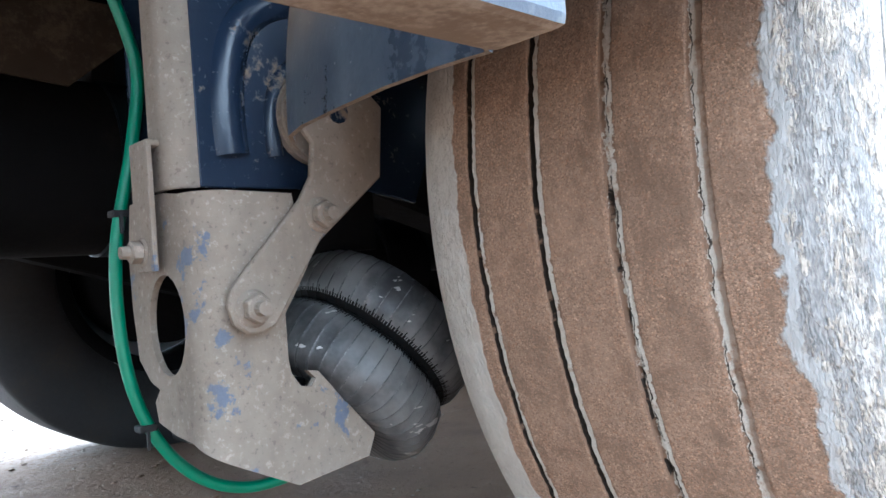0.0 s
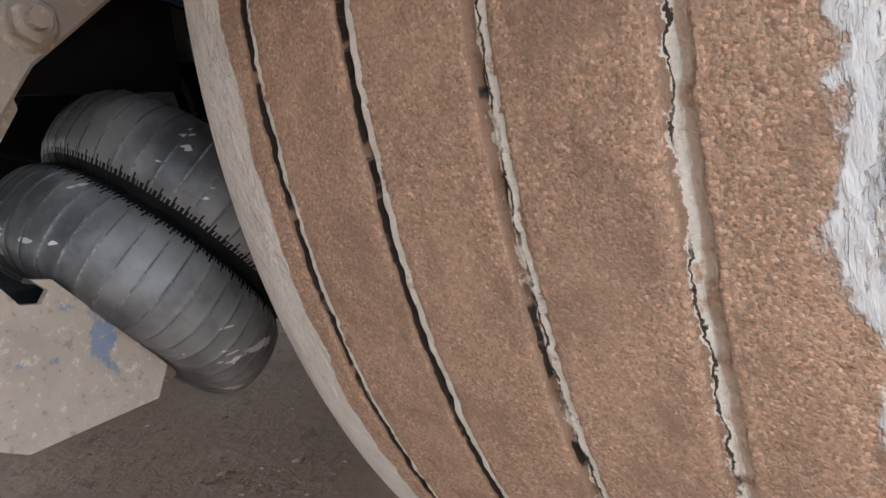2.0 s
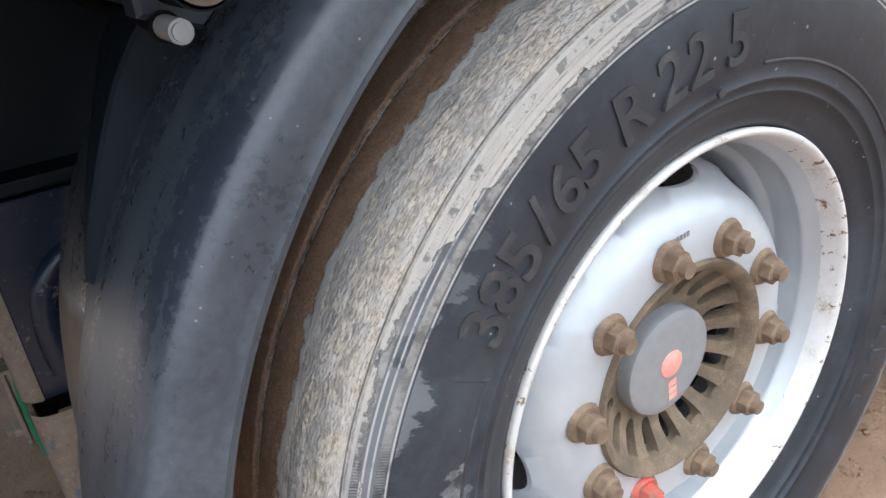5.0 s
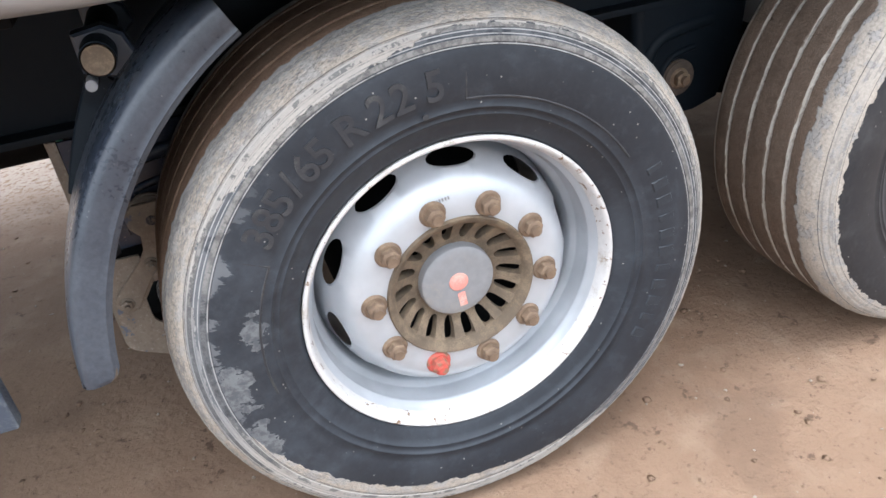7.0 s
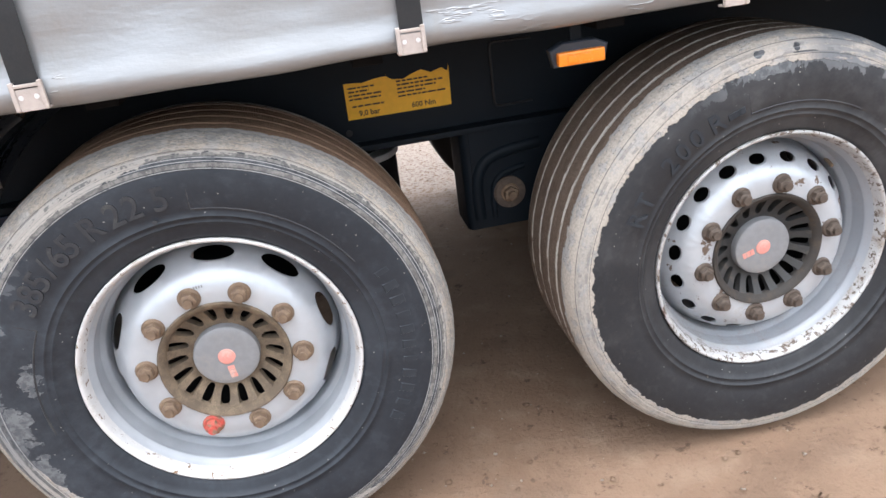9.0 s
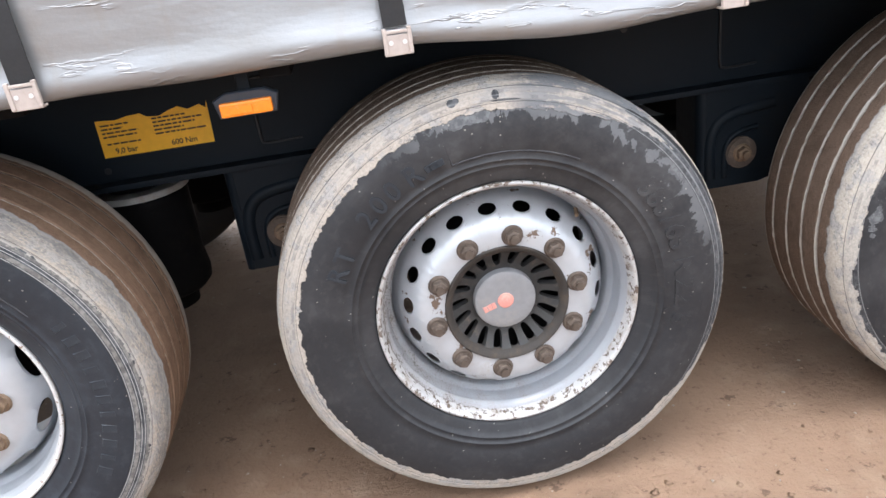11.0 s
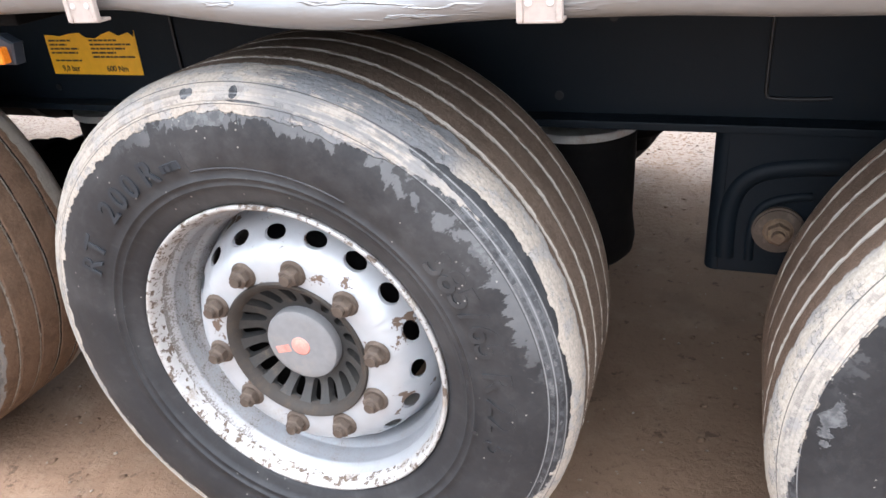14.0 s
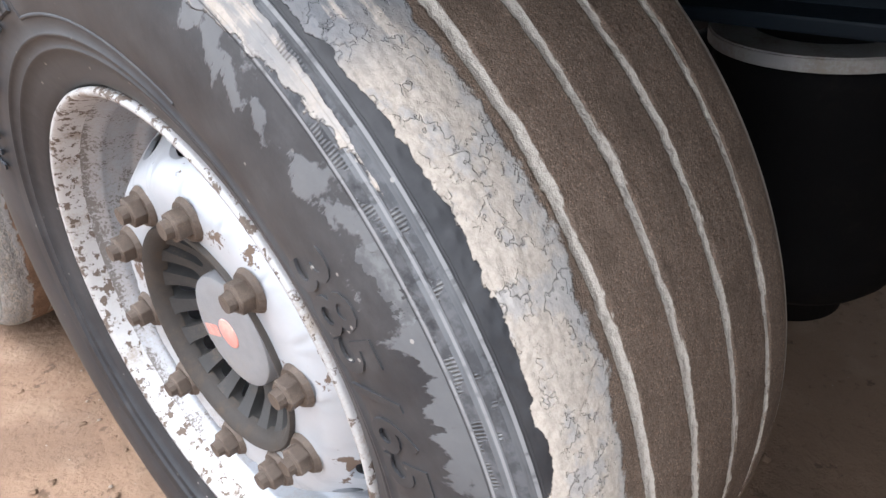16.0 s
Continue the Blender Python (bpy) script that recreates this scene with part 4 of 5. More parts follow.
def flat_text(name, body, size, at, mat, parent, extrude=0.0003):
    cu = bpy.data.curves.new("line", "FONT")
    cu.body, cu.size, cu.extrude, cu.resolution_u, cu.offset = body, size, extrude, 3, size * 0.02
    tmp = bpy.data.objects.new("line", cu)
    scene.collection.objects.link(tmp)
    me = bpy.data.meshes.new_from_object(tmp.evaluated_get(bpy.context.evaluated_depsgraph_get()))
    bpy.data.objects.remove(tmp)
    me.transform(Matrix.Translation(at) @ Matrix.Rotation(radians(90), 4, "X"))
    me.materials.clear()
    me.materials.append(mat)
    ob = new(name, me)
    ob.parent = parent
    return ob


RIM_LIP = [(0.2960, 0.030), (0.2975, -0.008), (0.2995, -0.016), (0.3000, -0.021), (0.2975, -0.0245), (0.2930, -0.0235), (0.2895, -0.017), (0.2865, -0.006), (0.2835, 0.004)]
BARREL = [(0.2835, 0.004), (0.2795, 0.016), (0.2745, 0.022), (0.2738, 0.028), (0.2745, 0.034), (0.2720, 0.040), (0.2715, 0.062), (0.2695, 0.066), (0.2620, 0.072), (0.2590, 0.080), (0.2580, 0.110), (0.2570, 0.280)]


def wheel(x, mat_tyre, segs, seed, style, nut_phase, label, tyre_label):
    w = holder("wheel", trailer, (x, 0, AXZ), label)
    worn = style == 2
    if worn:
        tyre(segs, mat_tyre, w, seed, tyre_label, GROOVES, (1.2, 1.2, 1.2, 1.2), 0.40, BANDS_B, 0.5)
    else:
        tyre(segs, mat_tyre, w, seed, tyre_label)
    paint = M_RIM_WORN if worn else M_RIM_CLEAN
    v, f = lathe(RIM_LIP, 120)
    mesh_from("rim_flange", v, f, M_LIP_WORN if worn else M_LIP, w, "scuffed rusty rim edge" if worn else "scuffed silver rim edge")
    v, f = lathe(BARREL, 120)
    mesh_from("rim_barrel", v, f, M_BARREL if worn else paint, w)
    out = 0.0145 if worn else 0.0135
    if worn:
        disc = [(0.1405, 0.0205), (0.15, 0.02), (0.183, 0.019), (0.191, 0.02), (0.198, 0.0235), (0.204, 0.029), (0.217, 0.0445), (0.231, 0.0625), (0.24, 0.078), (0.2455, 0.095), (0.249, 0.115), (0.2575, 0.13)]
        disc = [(r, y - out) for r, y in disc]
        holed_disc("wheel_disc", disc, 18, 0.067, (0.54, 0.188), paint, w, radians(84.3), label="chipped silver disc with many round vent holes")
    else:
        disc = [(0.1405, 0.0205), (0.15, 0.02), (0.179, 0.019), (0.192, 0.0205), (0.203, 0.0255), (0.213, 0.0345), (0.226, 0.0505), (0.238, 0.0705), (0.2455, 0.088), (0.249, 0.108), (0.251, 0.128), (0.2575, 0.14)]
        disc = [(r, y - out) for r, y in disc]
        holed_disc("wheel_disc", disc, 10, 0.244, (0.62, 0.247), paint, w, radians(66.5), label="silver disc with ten oval vent holes")
    # hub
    hubm = M_HUB_DARK if worn else M_HUB_BROWN
    hub = holed_disc("hub", [(0.064, 0.0460), (0.077, 0.0440), (0.098, 0.0370), (0.118, 0.0225), (0.131, 0.0105), (0.1360, 0.0040), (0.1415, 0.0030), (0.1430, 0.0050), (0.1430, 0.0260)], 18, -0.16, (0.54, 0.48), hubm, w, radians(85), 0.022, 6, 3, 3.0, "ribbed cast hub ring")
    v, f = lathe([(0.1245, 0.0230), (0.1255, 0.0125), (0.1310, 0.0060), (0.1366, 0.0012), (0.1415, 0.0002), (0.1438, 0.0030), (0.1438, 0.0220)], 72)
    mesh_from("hub_lip", v, f, M_RING if worn else hubm, w, "rust-brown rim of the hub casting", sharp=40)
    v, f = lathe([(0.0, 0.080), (0.19, 0.085), (0.205, 0.14), (0.205, 0.27)], 48)
    mesh_from("brake_drum", v, f, M_DARK, w, "dark brake drum")
    v, f = lathe([(0.0015, 0.0232), (0.056, 0.0232), (0.0660, 0.0240), (0.0708, 0.0260), (0.0725, 0.0300), (0.0732, 0.0560)], 64, True)
    mesh_from("hub_cap", v, f, M_CAP, w, "matt grey hub cap", sharp=40)
    v, f = lathe([(0.0, 0.0218), (0.0170, 0.0218), (0.0188, 0.0222), (0.0190, 0.0238)], 40)
    mesh_from("hub_badge", v, f, M_PINK, w, "faded red round badge")
    ba = radians(-84 if not worn else 197)
    m = Matrix.Translation((0.040 * math.cos(ba), 0.0228, 0.040 * math.sin(ba))) @ Matrix.Rotation(-ba, 4, "Y")
    for k in (-1, 0, 1):
        bm = bmesh.new()
        box_bm(bm, (k * 0.0105 - 0.0046, -0.0006, -0.0075), (k * 0.0105 + 0.0046, 0.001, 0.0075), 0.0, m)
        part("badge_bar", bm, M_PINK, w, "faded red printed bar")
    # nuts
    first = None
    for i in range(10):
        a = radians(nut_phase + 36 * i)
        pos = Matrix.Translation((0.1675 * math.sin(a), 0.0195 - out, 0.1675 * math.cos(a))) @ Matrix.Rotation(radians(17 * i), 4, "Y")
        red = (not worn) and i == 5
        if first is None or red:
            nut = part("wheel_nut", hex_bolt_bm(0.0178, 0.0150, 0.0108, 0.0090, 0.0248, 0.0060), M_NUT_RED if red else (M_NUT_DARK if worn else M_NUT), w, "red-painted rusty wheel nut" if red else "rusty wheel nut", False)
            if first is None:
                first = nut
        else:
            nut = new("wheel_nut", first.data)
            nut.parent = w
            nut["label"] = "rusty wheel nut"
        nut.matrix_local = pos
    # valve
    va = radians(96 if not worn else 42)
    vr = 0.236 if not worn else 0.262
    rod("tyre_valve", (vr * math.cos(va), 0.085, vr * math.sin(va)), ((vr - 0.012) * math.cos(va), 0.045, (vr - 0.012) * math.sin(va)), 0.0045, M_CLIP if not worn else M_NUT, w, 12)
    return w


w1 = wheel(0.0, M_TYRE, 1950, 0.0, 1, 22.6, "silver ten-stud wheel with oval vent holes and a mud-caked worn tyre", "worn wide tyre with soil-caked tread and pale mud on its shoulder")
w2 = wheel(PITCH, M_TYRE_B, 1950, 9.0, 2, 9.2, "chipped silver wheel with small round holes and a mud-smeared tyre", "worn wide tyre with pale mud peeling off its sidewall")
w3 = wheel(2 * PITCH, M_TYRE_C, 600, 21.0, 2, 30.0, "silver wheel with a dirty worn tyre beside the middle wheel", "worn wide tyre with soil in its grooves")

for word, a0, a1 in (("385/65", 144.5, 121.8), ("R", 114.0, 114.0), ("22", 106.7, 101.4), (".", 97.4, 97.4), ("5", 93.8, 93.8)):
    letters("size_marking", word, 0.402, a0, a1, 0.068, M_RUBBER, w1, -0.0488, 0.0018, "raised rubber size marking")
for word, a0, a1 in (("RT", 155.0, 148.6), ("200", 135.0, 123.5), ("R", 116.0, 116.0)):
    letters("tread_marking", word, 0.393, a0, a1, 0.060, M_MARK, w2, -0.0488, 0.0014, "raised rubber marking")


def side_block(w, mat, a0, a1, r0=0.372, r1=0.436):
    """The raised rubber line round a lettered panel of the sidewall."""
    pts = [(r0 + (r1 - r0) * t, a0) for t in np.linspace(0, 1, 6)]
    pts = pts[::-1] + [(r0, a) for a in np.linspace(a0, a1, 24)]
    hose("panel_line", [(r * math.cos(radians(a)), -0.0475 + 0.004 * abs(r - 0.41) / 0.04, r * math.sin(radians(a))) for r, a in pts], 0.0022, mat, w, "raised line on the sidewall")


side_block(w1, M_RUBBER, 86.5, 32)
side_block(w1, M_RUBBER, 151.2, 190)
side_block(w2, M_RUBBER, 104, 62)

def plain_marks(w, start, stop, count, radius=0.402, tall=0.034):
    """Raised plain blocks where the maker's lettering cannot be read."""
    shared = {}
    for i in range(count):
        a = radians(start + (stop - start) * i / (count - 1))
        half = 0.011 if i % 3 else 0.007
        if half not in shared:
            verts = []
            for y, k in ((-0.0470, 1.0), (-0.0494, 0.84)):
                verts += [(-half * k, y, -tall / 2 * k), (half * k, y, -tall / 2 * k), (half * k, y, tall / 2 * k), (-half * k, y, tall / 2 * k)]
            faces = [(4, 5, 6, 7)] + [(k, (k + 1) % 4, 4 + (k + 1) % 4, 4 + k) for k in range(4)]
            ob = mesh_from("raised_mark", verts, faces, M_MARK, w, "raised rubber mark worn past reading", smooth=False)
            shared[half] = ob.data
        else:
            ob = new("raised_mark", shared[half])
            ob.parent = w
            ob["label"] = "raised rubber mark worn past reading"
        ob.matrix_local = Matrix.Translation((radius * math.cos(a), 0, radius * math.sin(a))) @ Matrix.Rotation(-(a - math.pi / 2), 4, "Y")


plain_marks(w1, 24, -30, 11)
plain_marks(w2, 111, 107.4, 3, 0.389, 0.016)
for word, a0, a1 in (("385/65", 37.5, 14.8), ("R", 6.5, 6.5), ("22", -0.8, -6.0), (".", -10.0, -10.0), ("5", -13.6, -13.6)):
    letters("size_marking", word, 0.397, a0, a1, 0.066, M_TYRE_B, w2, -0.0486, 0.0012, "raised rubber size marking")
for k in range(5):
    a = radians(99 - 1.7 * k)
    m = Matrix.Translation((0.186 * math.cos(a), 0.0186 - 0.0135, 0.186 * math.sin(a))) @ Matrix.Rotation(-(a - math.pi / 2), 4, "Y")
    part("stamped_mark", box_bm(bmesh.new(), (-0.0014, -0.0002, -0.0030), (0.0014, 0.001, 0.0030), 0.0, m), M_CAP, w1, "small grey stamped mark")

# far-side wheels: one tyre with its drum and rim shell, turned round
far_prof = SIDE[::3] + FLANK[:5:2] + SHOULDER[::2] + [(crown(y), y) for y in np.linspace(0.05, 0.27, 6)] + INNER


def far_wheel(x):
    w = holder("wheel", trailer, (x, 2 * MIDY, AXZ), "far-side wheel, dark with its inner tyre face showing")
    w.rotation_euler = (0, 0, math.pi)
    v, f = lathe(far_prof, 160)
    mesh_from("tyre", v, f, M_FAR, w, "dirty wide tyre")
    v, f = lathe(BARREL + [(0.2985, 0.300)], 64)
    # near-black instead of silver, to paint in the shade on the far rim
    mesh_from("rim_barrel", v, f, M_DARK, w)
    v, f = lathe([(0.0, 0.06), (0.19, 0.06), (0.24, 0.12), (0.257, 0.13)], 48)
    mesh_from("wheel_disc", v, f, M_RIM_CLEAN, w)
    v, f = lathe([(0.0, 0.100), (0.20, 0.100), (0.215, 0.16), (0.215, 0.30), (0.06, 0.31)], 48)
    mesh_from("brake_drum", v, f, M_DARK, w, "dark brake drum")
    return w


for k in range(3):
    far_wheel(k * PITCH)

# ---- frame and running gear ----
for y0, sgn in ((0.50, 1), (2 * MIDY - 0.50, -1)):
    fr = box("chassis_beam", (-4.2, min(y0, y0 + sgn * 0.008), 0.80), (5.4, max(y0, y0 + sgn * 0.008), 1.16), M_BLACK, trailer, 0.0, "black painted steel frame beam")
    box("lower_flange", (-4.2, y0 - 0.05, 0.786), (5.4, y0 + 0.05, 0.802), M_BLACK, fr, 0.003)
    box("upper_flange", (-4.2, y0 - 0.05, 1.155), (5.4, y0 + 0.05, 1.17), M_BLACK, fr, 0.003)
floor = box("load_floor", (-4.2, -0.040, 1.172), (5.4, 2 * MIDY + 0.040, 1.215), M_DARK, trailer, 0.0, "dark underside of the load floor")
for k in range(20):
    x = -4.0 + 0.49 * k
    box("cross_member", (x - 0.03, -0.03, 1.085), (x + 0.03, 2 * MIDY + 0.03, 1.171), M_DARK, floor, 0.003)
for y in (-0.040, 2 * MIDY):
    box("side_rave", (-4.2, y, 1.12), (5.4, y + 0.04, 1.30), M_BLACK, trailer, 0.004, "dark steel edge rail")

# weld seams and small holes on the near beam
near_beam = [o for o in trailer.children if o.name.startswith("chassis_beam")][0]
for x0 in (0.775, 2.045):
    zt, zb = (1.012, 0.838)
    hose("weld_seam", [(x0 + 0.115, 0.497, zt - 0.004), (x0 + 0.05, 0.497, zt - 0.002), (x0 + 0.004, 0.497, zt), (x0, 0.497, zt - 0.006), (x0, 0.497, 0.93), (x0, 0.497, zb + 0.006), (x0 + 0.004, 0.497, zb), (x0 + 0.05, 0.497, zb - 0.001), (x0 + 0.108, 0.497, zb + 0.002)], 0.0035, M_WELD, near_beam)
for x0, z0 in ((1.775, 0.985), (1.672, 0.835), (0.37, 0.83)):
    rod("drain_hole", (x0, 0.4985, z0), (x0, 0.503, z0), 0.009, M_WELD, near_beam, 16, bevel=0.0)


def hanger(px):
    """Pressed steel hanger that carries the pivot of a trailing arm."""
    h = holder("axle_hanger", trailer, (0.0125, -0.005, -0.006) if px < 0 else (0, 0, 0), "black pressed-steel axle hanger with a pivot bolt")
    skin = M_BLUE if px < 0 else M_BLACK
    lo = 0.532 if px < 0 else 0.50
    fx, back = (px - 0.122, 0.508) if px < 0 else (px - 0.101, 0.608)
    outline = [(fx, 0.786), (px + 0.20, 0.786), (px + 0.19, 0.66), (px + 0.13, 0.52), (px + 0.06, lo), (fx, lo)]
    for y in (0.462, 0.60):
        slab("side_plate", outline, y, y + 0.008, skin, h, "dusty blue side plate" if px < 0 else "")
    if px < 0:
        # added plate, no known part: blocks bright ground so the gap stays dark
        box("gap_shade_plate", (fx - 0.014, 0.500, lo - 0.06), (px + 0.10, 0.508, lo + 0.06), M_DARK, h, 0.002, "added dark plate that keeps the gap below the hanger in shade")
    bm = bmesh.new()
    box_bm(bm, (fx - 0.0233, 0.4845, lo), (fx - 0.0175, back, 0.786), 0.0)
    part("front_plate", bm, M_PLATE if px < 0 else M_BLACK, h)
    n = 10
    verts, faces = [], []
    for z in (lo, 0.786):
        for i in range(n + 1):
            a = i * math.pi / 2 / n
            for r in (0.0235, 0.0175):
                verts.append((fx - r * math.sin(a), 0.4855 - r * math.cos(a), z))
    m_ = 2 * (n + 1)
    for i in range(n):
        for s_ in (0, 1):
            faces.append((2 * i + s_, 2 * i + 2 + s_, m_ + 2 * i + 2 + s_, m_ + 2 * i + s_))
    mesh_from("rounded_edge", verts, faces, M_PLATE if px < 0 else M_BLACK, h)
    rib = [(px - 0.088, 0.471, lo + 0.03), (px - 0.092, 0.471, 0.60), (px - 0.088, 0.471, 0.66), (px - 0.06, 0.471, 0.705), (px - 0.01, 0.471, 0.722), (px + 0.10, 0.471, 0.728)]
    hose("pressed_rib", rib, 0.019, skin, h)
    rib2 = [(px - 0.045, 0.463, lo + 0.03), (px - 0.049, 0.463, 0.60), (px - 0.04, 0.463, 0.64), (px - 0.01, 0.463, 0.662), (px + 0.05, 0.463, 0.668)]
    hose("pressed_rib", rib2, 0.009, skin, h)
    rod("pivot_washer", (px, 0.448, 0.60), (px, 0.464, 0.60), 0.046, M_NUT_DARK if px > 0 else M_PLATE, h, 32, "rusty round pivot washer" if px > 0 else "dusty round pivot washer", 0.004)
    bolt = part("pivot_bolt", hex_bolt_bm(0.021, 0.016, 0.012, 0.010, 0.027, 0.004), M_NUT if px > 0 else M_BLUE, h, "rusty pivot bolt")
    bolt.location = (px, 0.448, 0.60)
    return h


for k in range(-1, 2):
    hanger(0.784 + 1.309 * k)


def running_gear(x):
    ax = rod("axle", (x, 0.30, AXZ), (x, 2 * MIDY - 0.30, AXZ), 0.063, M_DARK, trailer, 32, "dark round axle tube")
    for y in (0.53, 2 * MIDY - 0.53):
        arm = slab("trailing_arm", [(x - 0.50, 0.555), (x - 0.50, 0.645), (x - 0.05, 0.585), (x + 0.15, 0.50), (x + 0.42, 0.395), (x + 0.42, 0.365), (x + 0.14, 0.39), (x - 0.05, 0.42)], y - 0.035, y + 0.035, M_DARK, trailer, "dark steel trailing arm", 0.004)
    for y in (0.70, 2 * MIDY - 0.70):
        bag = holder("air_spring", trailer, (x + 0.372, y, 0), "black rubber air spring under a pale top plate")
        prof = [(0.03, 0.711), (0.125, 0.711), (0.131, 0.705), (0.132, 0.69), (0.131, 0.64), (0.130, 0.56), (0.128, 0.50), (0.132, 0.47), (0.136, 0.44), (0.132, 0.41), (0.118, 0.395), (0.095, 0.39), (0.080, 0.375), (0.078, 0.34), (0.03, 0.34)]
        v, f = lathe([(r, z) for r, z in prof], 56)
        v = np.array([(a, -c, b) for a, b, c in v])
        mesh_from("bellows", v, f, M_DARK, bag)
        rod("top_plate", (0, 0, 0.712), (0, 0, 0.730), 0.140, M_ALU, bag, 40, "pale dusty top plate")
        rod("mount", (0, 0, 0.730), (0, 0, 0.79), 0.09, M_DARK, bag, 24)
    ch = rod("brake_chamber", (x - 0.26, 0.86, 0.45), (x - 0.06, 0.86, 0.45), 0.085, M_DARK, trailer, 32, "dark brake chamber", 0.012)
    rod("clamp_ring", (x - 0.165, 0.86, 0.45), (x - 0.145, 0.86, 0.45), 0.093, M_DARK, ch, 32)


for k in range(3):
    running_gear(k * PITCH)

# ---- curtain ----
CLIP_X = [-0.159 + 0.646 * k for k in range(-5, 9)]


def draw(x, z):
    """How far the hem is pulled in under the load edge, fading out towards the roof."""
    return float(np.interp(x, (-0.16, 0.49, 1.13, 1.79), (0.004, 0.022, 0.047, 0.058)) * np.interp(z, (1.5, 3.1), (1.0, 0.0)))


def drop(x):
    return float(np.interp(x, (-0.16, 0.49, 1.13, 1.79), (0.014, 0.006, -0.003, -0.014)))


def curtain():
    xs = np.arange(-4.15, 5.35, 0.02)
    verts, faces = [], []
    rows = 44
    for x in xs:
        ph = ((x + 0.159) / 0.646) % 1.0
        sag = math.sin(math.pi * ph) ** 1.5
        bay = math.floor((x + 0.159) / 0.646)
        amp = {2: 1.0, -2: 0.7, 5: 0.6}.get(bay, 0.12)
        hem = 1.1105 - 0.023 * min(1.0, max(0.0, (x - 1.35) / 0.45)) - 0.024 * amp * sag + 0.003 * noise.noise(Vector((x * 6, 0, 0)))
        for j in range(rows):
            if j < 8:
                a = math.pi * (1 - j / 7.0) * 0.95
                z = hem + 0.018 - 0.018 * math.sin(a)
                y = -0.098 - 0.020 * math.cos(a)
            else:
                q = (j - 8) / (rows - 9)
                z = hem + 0.018 + 0.004 + (3.2 - hem) * q ** 1.9
                y = -0.118
            low = math.exp(-max(0.0, z - hem) / 0.35)
            belly = 0.020 * sag * low * max(0.0, amp)
            belly += 0.010 * math.exp(-((z - hem - 0.030) / 0.024) ** 2)
            fold = 0.008 * noise.noise(Vector((x * 2.3 + z * 3.0, z * 6, 1.0))) + 0.004 * noise.noise(Vector((x * 7, z * 16, 5.0)))
            verts.append((x, y + draw(x, z) - belly - fold * (0.4 + low), z))
    for i in range(len(xs) - 1):
        for j in range(rows - 1):
            faces.append((i * rows + j, (i + 1) * rows + j, (i + 1) * rows + j + 1, i * rows + j + 1))
    return mesh_from("side_curtain", verts, faces, M_VINYL, trailer, "silver-grey vinyl side curtain, grimy along its hem")


cur = curtain()
far_cur = new("side_curtain", cur.data)
far_cur.parent = trailer
far_cur.matrix_local = Matrix.Translation((1.2, 2 * MIDY, 0)) @ Matrix.Rotation(math.pi, 4, "Z")
far_cur["label"] = "silver-grey vinyl side curtain on the far side"


box("roof", (-4.15, -0.115, 3.20), (5.35, 2 * MIDY + 0.115, 3.24), M_VINYL, trailer, 0.01, "plain pale roof sheet")
for x in (-4.19, 5.35):
    box("end_wall", (x, -0.115, 1.17), (x + 0.04, 2 * MIDY + 0.115, 3.24), M_VINYL, trailer, 0.006, "plain pale end wall")


def strap_and_clip(x):
    st = holder("curtain_strap", trailer, (x, 0, 0), "black webbing strap with a pale metal clip under the hem")
    verts, faces = [], []
    for i in range(31):
        z = 1.150 + 1.8 * i / 30
        y = -0.1325 + draw(x, z) - 0.006 * math.sin(i * 0.9 + x)
        for dx, dy in ((-0.0215, 0.0), (0.0215, 0.0), (0.0215, 0.003), (-0.0215, 0.003)):
            verts.append((dx + 0.004 * math.sin(i * 0.5 + x * 3), y + dy, z))
    for i in range(30):
        for s_ in range(4):
            t_ = (s_ + 1) % 4
            faces.append((4 * i + s_, 4 * i + t_, 4 * i + 4 + t_, 4 * i + 4 + s_))
    faces.append((3, 2, 1, 0))
    mesh_from("strap", verts, faces, M_STRAP, st, "black webbing", smooth=False)
    bm = bmesh.new()
    box_bm(bm, (-0.026, -0.1405, 1.105), (0.026, -0.1365, 1.139), 0.0015)
    box_bm(bm, (-0.026, -0.1405, 1.102), (0.026, -0.116, 1.1065), 0.0015)
    box_bm(bm, (-0.0265, -0.1435, 1.103), (-0.0185, -0.1345, 1.151), 0.002)
    box_bm(bm, (0.0185, -0.1435, 1.103), (0.0265, -0.1345, 1.151), 0.002)
    box_bm(bm, (-0.024, -0.1425, 1.141), (0.024, -0.1375, 1.147), 0.0015)
    clip = part("clip", bm, M_CLIP, st, "pale dull metal clip")
    clip.location = (0, draw(x, 1.12), drop(x))
    for dx in (-0.0125, 0.0125):
        rod("rivet", (dx, -0.1425, 1.125), (dx, -0.140, 1.125), 0.0042, M_RIVET, clip, 12, "bright rivet head", bevel=0.001)
    return st


for x in CLIP_X:
    if -1.7 < x < 3.9:
        strap_and_clip(x)

# ---- side marker lamp ----
lamp = holder("side_marker_lamp", trailer, (0.834, 0, 0), "amber side marker lamp in a black housing below the curtain")
slab("bracket", [(-0.062, 1.056), (-0.054, 1.021), (0.054, 1.021), (0.062, 1.056), (0.036, 1.069), (-0.036, 1.069)], -0.024, 0.0, M_PLASTIC, lamp, "black moulded housing", 0.003)
box("stem", (-0.012, -0.010, 1.06), (0.012, -0.004, 1.14), M_BLACK, lamp, 0.002)
bm = box_bm(bmesh.new(), (-0.049, -0.040, 1.025), (0.049, -0.022, 1.052), 0.004)
lens = part("lens", bm, M_AMBER, lamp, "dusty amber lens")
